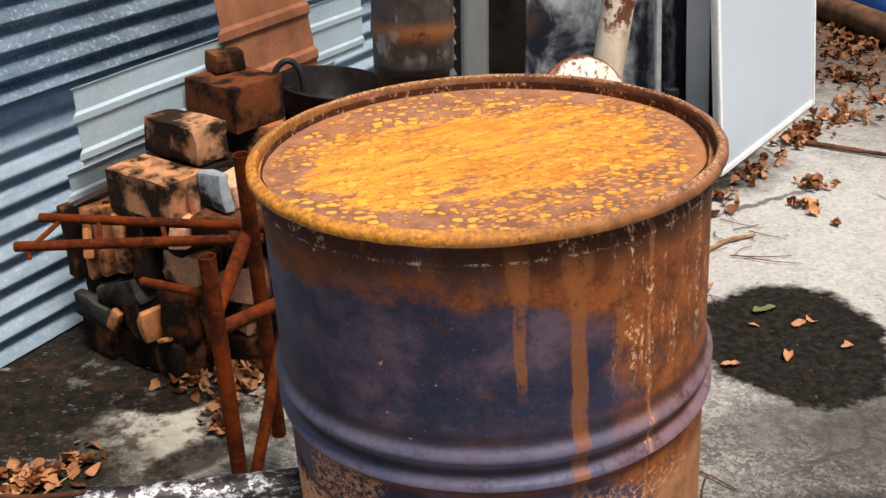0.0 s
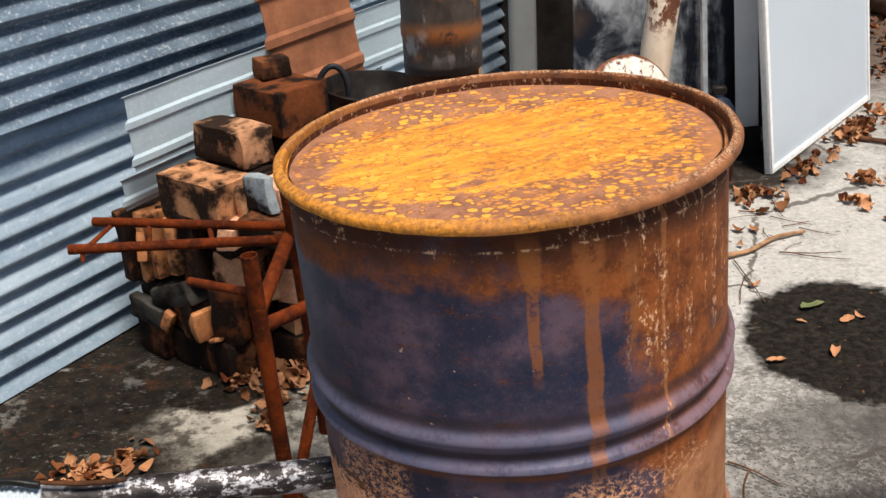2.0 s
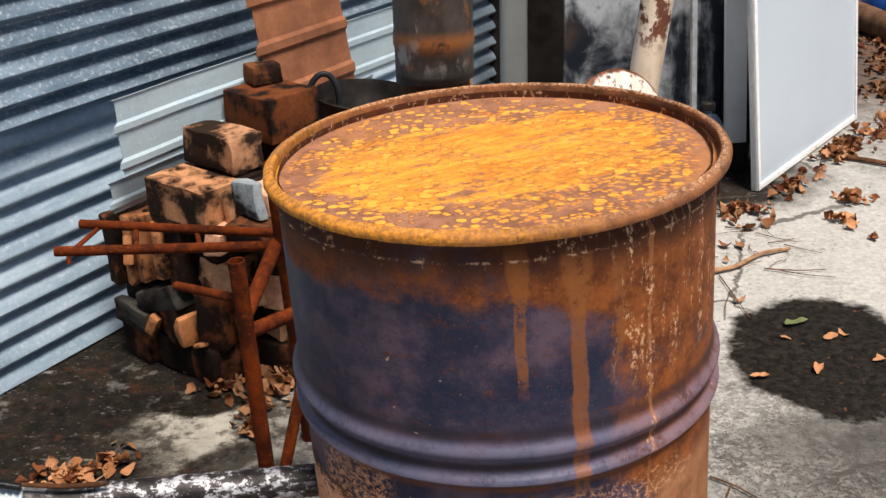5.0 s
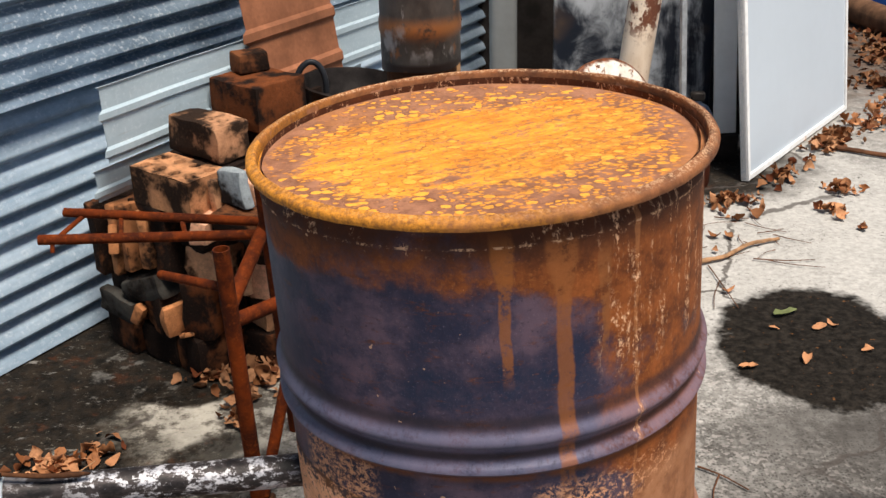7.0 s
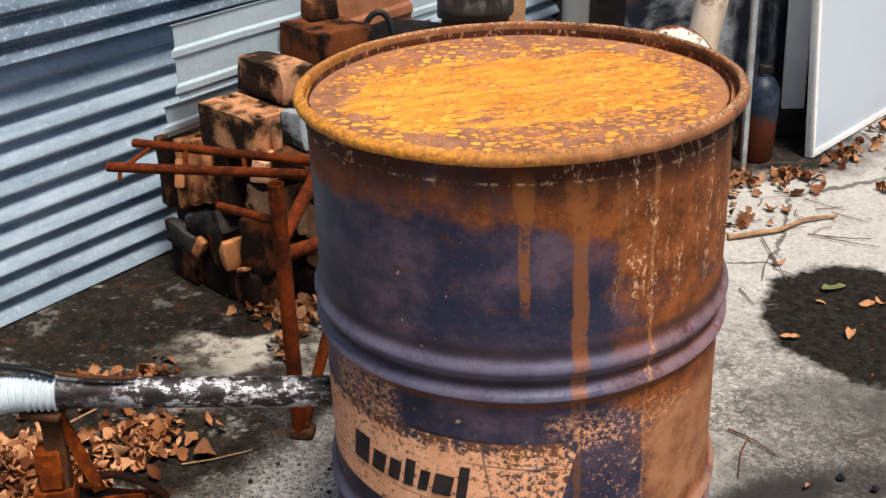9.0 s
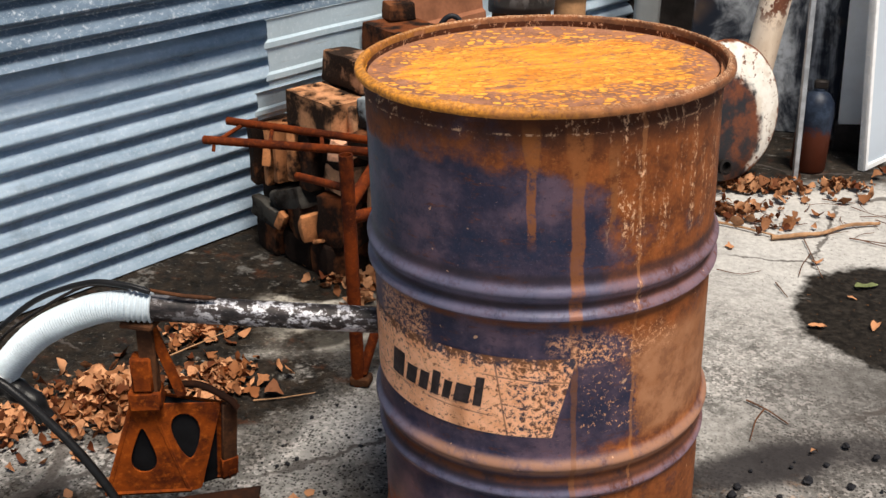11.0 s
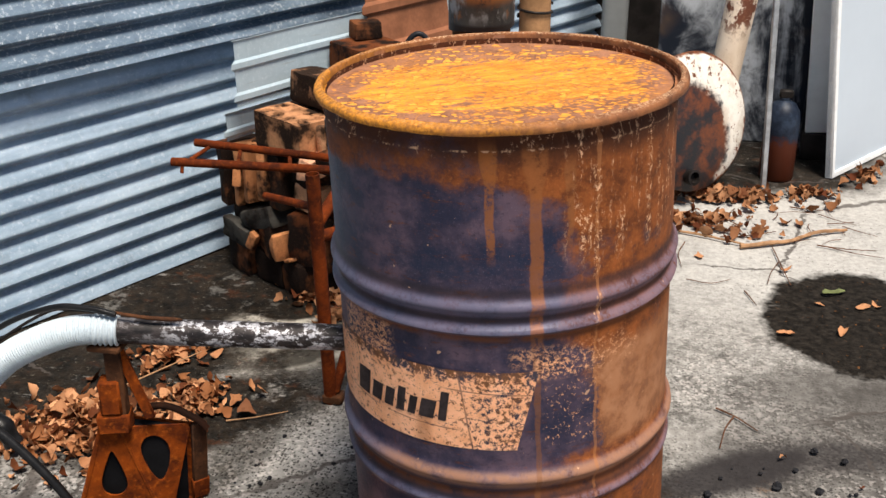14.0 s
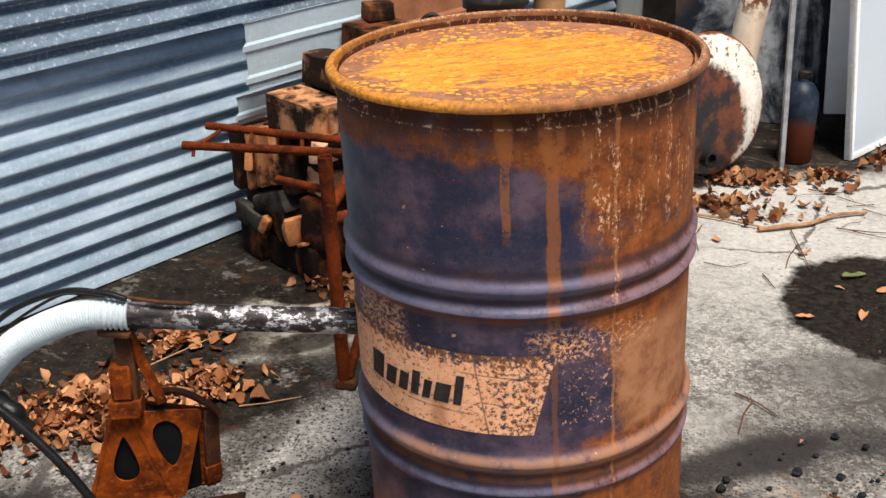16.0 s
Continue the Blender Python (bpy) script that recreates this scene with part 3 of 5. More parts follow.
def mat_label():
    """Pale tan printed label, peeled off in flecks down to the blue-black paint."""
    n = Nodes("peeling_label", 0.62)
    x, y, z = n.xyz()
    deg = n.mul(n.math("ARCTAN2", y, x), 180 / math.pi)
    arc = n.mul(n.math("ARCTAN2", y, x), 0.286)
    flat = n.join(arc, z, 0.0)
    c = n.mix(n.step(n.noise(20, 5, 0.65, flat), 0.3, 0.7), (0.76, 0.345, 0.175), (0.94, 0.50, 0.305))
    c = n.mix(n.step(n.noise(60, 4, 0.7, flat), 0.55, 0.7, 0.0, 0.45), c, (0.44, 0.19, 0.07))
    more = n.step(deg, -104.0, -80.0, 0.0, 0.065)
    more = n.most(more, n.mul(n.step(z, 0.448, 0.482), 0.15))
    lost = n.step(n.math("ADD", n.noise(105, 5, 0.8, flat), more), 0.552, 0.600)
    big = n.step(n.math("ADD", n.noise(30, 4, 0.7, flat), n.mul(more, 0.6)), 0.68, 0.72)
    cut = n.mul(n.step(n.math("ABSOLUTE", n.math("SUBTRACT", n.math("ADD", z, n.mul(deg, 0.0003)), 0.418)), 0.0007, 0.0016, 1.0, 0.0), n.step(deg, -102.0, -98.0))
    cut = n.most(cut, n.step(n.math("ABSOLUTE", n.math("SUBTRACT", n.math("ADD", deg, n.mul(z, 30)), -81.5)), 0.15, 0.4, 1.0, 0.0))
    cut = n.most(cut, n.mul(n.step(n.math("ABSOLUTE", n.math("SUBTRACT", n.math("ADD", z, n.mul(deg, 0.0001)), 0.365)), 0.0006, 0.0014, 1.0, 0.0), n.step(n.noise(15, 3, 0.6, flat), 0.4, 0.5)))
    lost = n.most(n.most(lost, big), n.mul(cut, 0.7))
    under = n.mix(n.step(n.noise(24, 4, 0.6, flat), 0.42, 0.62), (0.045, 0.038, 0.055), (0.16, 0.065, 0.028))
    c = n.mix(lost, c, under)
    rust = n.mul(band(n, deg, -111.0, -106.0, 1.5), n.step(z, 0.44, 0.36))
    c = n.mix(n.mul(rust, 0.5), c, (0.28, 0.12, 0.05))
    n.bump(n.math("SUBTRACT", 1.0, lost), 0.35, 0.0012)
    return n.done(c)


def mat_brick(name="fire_brick", tan=(0.46, 0.25, 0.14), soot=0.5, red=0.9):
    n = Nodes(name, 0.9, 0, 0.1)
    r = n.random()
    co = n.join(*[n.math("ADD", v, n.mul(r, 13.7 * (k + 1))) for k, v in enumerate(n.xyz())])
    a, b = n.noise(7, 4, 0.55, co), n.noise(60, 5, 0.7, co)
    c = n.mix(n.step(b, 0.3, 0.7), tan, tuple(min(1, v * 1.55) for v in tan))
    c = n.mix(n.step(n.math("FRACT", n.mul(r, 7.1)), 0.35, 1.0, 0.0, red), c, (0.17, 0.062, 0.026))
    s = n.step(n.math("ADD", a, n.mul(n.math("SUBTRACT", b, 0.5), 0.25)), 0.585 - soot * 0.25, 0.70 - soot * 0.22)
    c = n.mix(n.mul(s, 0.97), c, (0.010, 0.007, 0.006))
    c = n.mix(n.step(n.noise(140, 3, 0.7, co), 0.55, 0.75, 0.0, 0.5), c, (0.10, 0.05, 0.03))
    n.bump(n.math("ADD", b, n.noise(200, 2, 0.7, co)), 0.4, 0.004)
    return n.done(c)


def mat_leaf(name="dry_leaf", k=1.0):
    n = Nodes(name, 0.75, 0, 0.12)
    r = n.island()
    c = n.mix(n.step(r, 0.0, 1.0), (0.22 * k, 0.080 * k, 0.030 * k), (0.62 * k, 0.31 * k, 0.16 * k))
    c = n.mix(n.step(n.math("FRACT", n.mul(r, 9.7)), 0.62, 0.95), c, (0.085, 0.022, 0.008))
    c = n.mix(n.step(n.noise(90, 4, 0.6), 0.5, 0.7, 0.0, 0.45), c, (0.10, 0.04, 0.02))
    n.bump(n.noise(70, 3), 0.3, 0.003)
    return n.done(c)


def mat_smoked():
    """A blue-black board with pale, cloudy smoke and lime marks."""
    n = Nodes("smoked_board", 0.55)
    x, y, z = n.xyz()
    w = n.noise(2.3, 5, 0.58, n.mapped((1.5, 1, 0.75), loc=(0.4, 0, 0.3)), 1.6)
    f = n.noise(9, 5, 0.65, None, 1.2)
    high = n.step(z, 0.35, 0.75, -0.06, 0.06)
    m = n.step(n.math("ADD", high, n.math("ADD", n.mul(w, 0.85), n.mul(f, 0.28))), 0.46, 0.67)
    c = n.mix(m, (0.014, 0.019, 0.032), (0.62, 0.65, 0.69))
    c = n.mix(n.mul(n.step(n.noise(3.5, 3, 0.5), 0.55, 0.70), 0.5), c, (0.17, 0.10, 0.055))
    c = n.mix(n.step(n.noise(34, 4), 0.52, 0.70, 0.0, 0.45), c, (0.03, 0.034, 0.045))
    n.bump(f, 0.12, 0.003)
    return n.done(c)


def mat_flue():
    n = Nodes("flue_steel", 0.48, 0.45)
    x, y, z = n.xyz()
    a, b = n.noise(9, 6, 0.65, n.mapped((1, 1, 0.6))), n.noise(40, 5, 0.7)
    c = n.mix(n.step(a, 0.35, 0.65), (0.016, 0.014, 0.014), (0.085, 0.070, 0.062))
    c = n.mix(n.mul(n.step(n.noise(13, 5, 0.7, n.mapped((1, 1, 0.7), loc=(2, 0, 1))), 0.54, 0.64), 0.8), c, (0.30, 0.115, 0.040))
    c = n.mix(n.mul(n.step(n.noise(24, 5, 0.75, n.mapped((1.4, 1.4, 0.35))), 0.60, 0.68), 0.7), c, (0.40, 0.37, 0.36))
    c = n.mix(n.mul(n.step(n.noise(17, 3, 0.6, n.mapped((1.2, 1.2, 0.5), loc=(0, 5, 0))), 0.62, 0.70), 0.8), c, (0.025, 0.045, 0.12))
    c = n.mix(n.mul(band(n, z, 1.022, 1.046, 0.012), n.step(b, 0.3, 0.5)), c, (0.30, 0.115, 0.04))
    c = n.mix(n.mul(band(n, z, 0.99, 1.035, 0.015), n.step(n.noise(22, 4, 0.6, n.mapped((1, 1, 0.6))), 0.52, 0.64)), c, (0.34, 0.31, 0.30))
    c = n.mix(n.mul(n.step(z, 0.982, 0.974), 0.9), c, (0.020, 0.010, 0.008))
    c = n.mix(n.step(b, 0.58, 0.75, 0.0, 0.6), c, (0.20, 0.075, 0.03))
    n.bump(b, 0.2, 0.003)
    return n.done(c)


def mat_birch():
    n = Nodes("peeling_post", 0.75)
    x, y, z = n.xyz()
    a = n.noise(10, 5, 0.6, n.mapped((1, 1, 0.35)))
    c = n.mix(n.step(a, 0.35, 0.7), (0.68, 0.53, 0.40), (0.87, 0.74, 0.61))
    d = n.step(n.noise(17, 5, 0.7, n.mapped((1.0, 1.0, 0.7))), 0.495, 0.555)
    c = n.mix(n.mul(d, n.step(z, 0.50, 0.60)), c, (0.16, 0.055, 0.03))
    c = n.mix(n.step(n.noise(90, 4, 0.7), 0.56, 0.72, 0.0, 0.5), c, (0.36, 0.18, 0.10))
    n.bump(a, 0.25, 0.006)
    return n.done(c)


def mat_disc():
    """White enamel, chipped and rusty round the edge, burnt black below."""
    n = Nodes("chipped_enamel", 0.4)
    x, y, z = n.xyz()
    rad = n.math("SQRT", n.math("ADD", n.mul(x, x), n.mul(y, y)))
    b, f = n.noise(13, 6, 0.7), n.noise(50, 5, 0.75)
    edge = n.step(n.math("ADD", rad, n.mul(n.math("SUBTRACT", b, 0.5), 0.05)), 0.231, 0.240)
    chips = n.step(n.noise(30, 5, 0.75), 0.56, 0.615)
    ox, oy = n.math("ADD", x, 0.072), n.math("ADD", y, 0.066)
    burnt = n.step(n.math("ADD", n.math("SQRT", n.math("ADD", n.mul(ox, ox), n.mul(oy, oy))), n.mul(n.math("SUBTRACT", b, 0.5), 0.12)), 0.228, 0.200)
    white = n.mix(n.step(b, 0.4, 0.7), (0.78, 0.74, 0.68), (0.58, 0.50, 0.42))
    rust = n.mix(n.step(f, 0.35, 0.65), (0.06, 0.022, 0.012), (0.24, 0.075, 0.028))
    black = n.mix(n.step(b, 0.42, 0.66), (0.018, 0.018, 0.022), (0.15, 0.045, 0.02))
    c = n.mix(n.most(edge, chips), white, rust)
    c = n.mix(burnt, c, black)
    n.bump(f, 0.25, 0.003)
    return n.done(c)


def mat_pipe():
    n = Nodes("scaled_pipe", 0.5, 0.3)
    x, y, z = n.xyz()
    a, b = n.noise(26, 6, 0.75, n.mapped((1.3, 1.3, 0.6))), n.noise(80, 5, 0.8)
    c = n.mix(n.step(a, 0.35, 0.6), (0.010, 0.009, 0.010), (0.055, 0.044, 0.044))
    pale = n.mul(n.step(n.math("ADD", n.mul(a, 0.7), n.mul(b, 0.4)), 0.555, 0.600), n.mul(n.step(z, 0.09, 0.16, 0.25, 1.0), n.step(z, 0.44, 0.38)))
    c = n.mix(pale, c, n.mix(n.step(b, 0.35, 0.6), (0.20, 0.21, 0.26), (0.56, 0.56, 0.60)))
    c = n.mix(n.step(n.noise(30, 4), 0.6, 0.7, 0.0, 0.6), c, (0.02, 0.018, 0.018))
    n.bump(b, 0.3, 0.003)
    return n.done(c)


def mat_blue_can():
    n = Nodes("blue_and_rust", 0.5, 0.1)
    x, y, z = n.xyz()
    a = n.noise(14, 6, 0.7)
    m = n.step(n.math("ADD", z, n.mul(n.math("SUBTRACT", a, 0.5), 0.16)), 0.15, 0.19)
    c = n.mix(m, (0.085, 0.018, 0.007), n.mix(n.step(a, 0.4, 0.7), (0.006, 0.011, 0.024), (0.028, 0.045, 0.078)))
    n.bump(n.noise(60, 4), 0.25, 0.003)
    return n.done(c)


M_concrete, M_drum, M_lid, M_ring, M_label = mat_concrete(), mat_drum(), mat_lid(), mat_ring(), mat_label()
M_galv = mat_galv("galvanised_sheet", (0.24, 0.34, 0.45), (0.54, 0.67, 0.80), 0.25, 0.42, 0.40, 0.35)
M_galv_up = mat_galv("weathered_galvanised", (0.10, 0.15, 0.21), (0.32, 0.42, 0.53), 0.35, 0.36, 0.7, 0.6)
M_white_sheet = mat_galv("pale_ribbed_sheet", (0.36, 0.46, 0.53), (0.49, 0.60, 0.67), 0.0, 0.5, 0.22, 0.25)
M_rust = mat_rust("red_rust", (0.040, 0.008, 0.003), (0.150, 0.026, 0.004), (0.34, 0.075, 0.012), 0.4)
M_rust_jack = mat_rust("orange_rust", (0.055, 0.010, 0.003), (0.26, 0.050, 0.005), (0.56, 0.130, 0.014), 0.45)
M_rust_dark = mat_rust("dark_rust", (0.030, 0.014, 0.009), (0.10, 0.040, 0.018), (0.24, 0.10, 0.04), 0.3)
M_rust_plate = mat_rust("plate_rust", (0.007, 0.004, 0.003), (0.024, 0.008, 0.004), (0.10, 0.034, 0.011), 0.2, 0.7)
M_tan_sheet = mat_plain("tan_painted_sheet", (0.29, 0.115, 0.060), 0.6, 0, 0.3, 9)
M_brick, M_brick_sooty = mat_brick("fire_brick", (0.29, 0.105, 0.042), 0.72), mat_brick("sooty_brick", (0.12, 0.040, 0.016), 0.95)
M_brick_dark, M_brick_burnt = mat_brick("burnt_brown_brick", (0.13, 0.046, 0.019), 0.74), mat_brick("half_burnt_brick", (0.50, 0.26, 0.145), 0.62, 0.25)
M_brick_tan, M_brick_red = mat_brick("orange_tan_brick", (0.40, 0.165, 0.070), 0.35, 0.5), mat_brick("red_brown_brick", (0.115, 0.034, 0.012), 0.58, 0.3)
M_brick_cored = mat_brick("cored_brick", (0.42, 0.20, 0.10), 0.45, 0.3)
M_brick_pale = mat_brick("pale_brick", (0.60, 0.315, 0.20), 0.16, 0.1)
M_grey_tile = mat_brick("grey_block", (0.24, 0.27, 0.29), 0.15, 0.0)
M_grey_dark = mat_brick("dark_grey_block", (0.036, 0.034, 0.031), 0.45, 0.0)
M_panel_back = mat_plain("pale_painted_panel", (0.84, 0.87, 0.88), 0.6, 0, 0.06, 5, 0.05, 0.3, 0.1)
M_leaf_wet, M_leaf_red = mat_leaf("damp_leaf", 0.42), mat_leaf("reddish_leaf", 0.68)
M_leaf, M_smoked, M_flue, M_birch, M_disc, M_pipe, M_can = mat_leaf(), mat_smoked(), mat_flue(), mat_birch(), mat_disc(), mat_pipe(), mat_blue_can()
M_panel = mat_plain("white_board", (0.53, 0.60, 0.68), 0.4, 0, 0.02, 2.0, 0.01, 0.3, 0.04)
M_panel_edge = mat_plain("white_edge", (0.88, 0.89, 0.90), 0.5, 0, 0.05, 5, 0.05)
M_grey_panel = mat_plain("grey_painted_panel", (0.27, 0.28, 0.28), 0.6, 0, 0.10, 5, 0.05, 0.3, 0.1)
M_dark = mat_plain("dark_boards", (0.035, 0.028, 0.025), 0.8, 0, 0.5, 8)
M_black = mat_plain("core_black", (0.006, 0.006, 0.007), 0.8, 0, 0.4, 20, 0.1, 0.1)
M_blueblack = mat_plain("black_painted_steel", (0.022, 0.024, 0.03), 0.5, 0.2, 0.4, 10)
M_hose = mat_plain("white_plastic_hose", (0.56, 0.64, 0.70), 0.42, 0, 0.08, 30, 0.05)
M_rubber = mat_plain("black_rubber", (0.009, 0.009, 0.010), 0.36, 0, 0.4, 30)
M_iron = mat_plain("black_iron", (0.022, 0.018, 0.017), 0.55, 0.4, 0.5, 20)
M_wood = mat_plain("bare_twig", (0.36, 0.20, 0.105), 0.8, 0, 0.35, 40)
M_coal = mat_plain("charcoal", (0.012, 0.012, 0.015), 0.7, 0, 0.5, 60)
M_alloy = mat_plain("grey_steel_rod", (0.42, 0.44, 0.47), 0.4, 0.5, 0.25, 25)
M_tarp = mat_plain("blue_tarpaulin", (0.008, 0.05, 0.22), 0.5, 0, 0.4, 6)
M_wood_dark = mat_plain("dark_stick", (0.11, 0.045, 0.022), 0.85, 0, 0.4, 30)
M_log = mat_plain("weathered_log", (0.13, 0.065, 0.035), 0.85, 0, 0.45, 12, 0.4)
M_post = mat_plain("yellow_wooden_post", (0.40, 0.21, 0.10), 0.8, 0, 0.25, 14, 0.3)
M_ink = mat_plain("dark_print", (0.030, 0.022, 0.024), 0.6, 0, 0.5, 60)

# ---- ground ----
def build_ground():
    bm = bmesh.new()
    xs = [-600, -60, -12, -5] + [-3 + 0.08 * k for k in range(88)] + [5.5, 12, 60, 600]
    ys = [-600, -60, -12, -5] + [-2 + 0.08 * k for k in range(88)] + [6.5, 14, 60, 600]
    grid = [[bm.verts.new((x, y, 0.004 * noise.noise(Vector((x * 2.2, y * 2.2, 0))) * (abs(x) < 5 and abs(y) < 6) - 0.002)) for y in ys] for x in xs]
    for i in range(len(xs) - 1):
        for j in range(len(ys) - 1):
            bm.faces.new((grid[i][j], grid[i + 1][j], grid[i + 1][j + 1], grid[i][j + 1]))
    return thing("ground", bm, M_concrete, "worn grey concrete yard with oil stains, damp and dark patches", "ground", kind="structure")


build_ground()

# ---- the corrugated wall: runs along u from the foot point, level ridges ----
WALL = Matrix.Translation((-1.12, 1.36, 0)) @ Matrix.Rotation(math.atan2(0.88, 0.475), 4, "Z")   # x along the wall, y behind it (away from the yard)


def bm_corrugated(length, z0, z1, pitch, amp, x0, thick=0.0014, start=0.0, per=14, steps=1, sag=0.0):
    """A sheet in the plane of x and z with level waves, and a back face."""
    bm = bmesh.new()
    rows = max(2, int((z1 - z0) / pitch * per))
    front, back = [], []
    for k in range(rows + 1):
        z = z0 + (z1 - z0) * k / rows
        ph = 2 * math.pi * (z - start) / pitch
        w = math.sin(ph + 0.35 * math.cos(ph) + 0.58 * math.sin(ph))   # broad crests, narrow valleys
        f, b = [], []
        for i in range(steps + 1):
            x = x0 + length * i / steps
            s = sag * noise.noise(Vector((x * 1.7, z * 0.8, 3.3)))
            f.append(bm.verts.new((x, -amp * w + s, z)))
            b.append(bm.verts.new((x, -amp * w + s + thick, z)))
        front.append(f)
        back.append(b)
    for k in range(rows):
        for i in range(steps):
            bm.faces.new((front[k][i], front[k][i + 1], front[k + 1][i + 1], front[k + 1][i]))
            bm.faces.new((back[k][i + 1], back[k][i], back[k + 1][i], back[k + 1][i + 1]))
    for k in range(rows):
        bm.faces.new((front[k][0], front[k + 1][0], back[k + 1][0], back[k][0]))
        bm.faces.new((front[k][-1], back[k][-1], back[k + 1][-1], front[k + 1][-1]))
    for i in range(steps):
        bm.faces.new((front[-1][i], front[-1][i + 1], back[-1][i + 1], back[-1][i]))
        bm.faces.new((front[0][i + 1], front[0][i], back[0][i], back[0][i + 1]))
    return bm


wall = thing("wall_west", bm_box(6.4, 0.05, 2.3, Matrix.Translation((-0.9, 0.06, 1.15))), M_dark, "yard wall clad in corrugated galvanised iron", "wall", kind="structure", m=WALL)
part("iron_sheet", bm_corrugated(6.4, 0.004, 0.690, 0.068, 0.0145, -4.1, start=-0.005, steps=40, sag=0.006), M_galv, wall, "pale galvanised corrugated iron sheet")
part("iron_sheet", bm_corrugated(6.4, 0.676, 2.3, 0.066, 0.0190, -4.1, start=0.6575, steps=40, sag=0.006), M_galv_up, wall, "darker weathered corrugated iron sheet", m=Matrix.Translation((0, -0.034, 0)))

# ---- the steel drum ----
DRUM = Matrix.Translation((0.0156, 0, 0.1095)) @ Matrix.Rotation(radians(-2.28), 4, "Y")
BASE = 0.11


def build_drum():
    d = thing("steel_drum", None, None, "rusted dark blue steel drum with peeling label, standing on bricks", "drum", m=DRUM)
    R = 0.2865
    prof = [(0.2, 0.012), (0.280, 0.012), (0.2895, 0.0), (0.2915, 0.003), (0.2915, 0.010), (0.288, 0.016), (R, 0.024)]
    prof += [(R, 0.10), (R, 0.205)]
    for k in range(33):   # lower hoop: two ridges with a groove
        h = 0.212 + k * 0.108 / 32
        w = 0.0075 * math.exp(-((h - 0.231) / 0.0075) ** 2) + 0.0110 * math.exp(-((h - 0.287) / 0.0120) ** 2) - 0.003 * math.exp(-((h - 0.257) / 0.007) ** 2)
        prof.append((R + w, h))
    prof += [(R, 0.33), (R, 0.44), (R, 0.522)]
    for k in range(33):   # upper hoop
        h = 0.528 + k * 0.108 / 32
        w = 0.0105 * math.exp(-((h - 0.553) / 0.0080) ** 2) + 0.0100 * math.exp(-((h - 0.592) / 0.0110) ** 2) - 0.001 * math.exp(-((h - 0.536) / 0.005) ** 2)
        prof.append((R + w, h))
    prof += [(R, 0.645), (R, 0.74), (R, 0.828), (R + 0.0012, 0.834), (R + 0.0012, 0.840), (R - 0.0015, 0.846), (R - 0.004, 0.851), (R - 0.0055, 0.858), (R - 0.0055, 0.869)]
    bm = bm_lathe(prof, 128)
    for v in bm.verts:   # shallow dents
        a = math.atan2(v.co.y, v.co.x)
        s = 0.0016 * noise.noise(Vector((math.cos(a) * 2.2, math.sin(a) * 2.2, v.co.z * 4)))
        k = 1 + s / max(0.1, math.hypot(v.co.x, v.co.y))
        v.co.x, v.co.y = v.co.x * k, v.co.y * k
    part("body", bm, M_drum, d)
    lid = bm_lathe([(0.0005, 0.8630), (0.06, 0.8630), (0.13, 0.8630), (0.20, 0.8630), (0.255, 0.8625), (0.272, 0.8618), (0.2800, 0.8612), (0.2826, 0.8622), (0.2838, 0.866), (0.2842, 0.876)], 128)
    for v in lid.verts:
        v.co.z += 0.0018 * noise.noise(v.co * 9)
    part("lid", lid, M_lid, d, "brown steel lid streaked with bright orange rust", m=pose(0.002, -0.001, -0.002) @ Matrix.Diagonal((1.012, 1.012, 1, 1)))
    ring = bm_lathe([(0.2836, 0.866), (0.2840, 0.8770), (0.2852, 0.8800), (0.2875, 0.8812), (0.2900, 0.8800), (0.2930, 0.8785), (0.2962, 0.8772), (0.2980, 0.8745), (0.2985, 0.8700), (0.2974, 0.8664), (0.2940, 0.8650), (0.2925, 0.8652), (0.2815, 0.8655)], 192)
    bmesh.ops.translate(ring, verts=ring.verts[:], vec=(0, 0, -0.87))
    rough(ring, 0.0011, 30)
    part("clamp_ring", ring, M_ring, d, "rusty clamp ring with ochre paint", m=pose(0.002, -0.001, 0.868) @ Matrix.Diagonal((1.012, 1.012, 1, 1)))
    # label on the side: a curved skin with a slanted end
    lab = bmesh.new()
    cols, rows = 60, 6
    grid = []
    for j in range(rows + 1):
        f = j / rows
        z = 0.342 + f * 0.140
        a1 = -77.8 + 7.4 * f
        row = []
        for i in range(cols + 1):
            a = radians(-161 + (a1 + 161) * i / cols)
            row.append(lab.verts.new(((R + 0.0009) * math.cos(a), (R + 0.0009) * math.sin(a), z)))
        grid.append(row)
    for j in range(rows):
        for i in range(cols):
            lab.faces.new((grid[j][i], grid[j][i + 1], grid[j + 1][i + 1], grid[j + 1][i]))
    label = part("label", lab, M_label, d, "peeling tan printed label with a dark mark")
    # the mark on the label: seven plain slanted bars
    for a0, a1, z0, z1 in ((-139.5, -132.5, 0.384, 0.432), (-131, -126, 0.386, 0.420), (-124.5, -120.5, 0.386, 0.421), (-119, -115.8, 0.386, 0.431), (-114.4, -111.4, 0.387, 0.421), (-110, -104.6, 0.388, 0.422), (-103, -100.2, 0.388, 0.441)):
        b = bmesh.new()
        low, high, n = [], [], 4
        for i in range(n + 1):
            a = a0 + (a1 - a0) * i / n
            for lst, z, sh in ((low, z0, 0.0), (high, z1, 1.6)):
                q = radians(a + sh)
                lst.append(b.verts.new(((R + 0.0018) * math.cos(q), (R + 0.0018) * math.sin(q), z)))
        for i in range(n):
            b.faces.new((low[i], low[i + 1], high[i + 1], high[i]))
        part("printed_bar", b, M_ink, label)
    return d


build_drum()


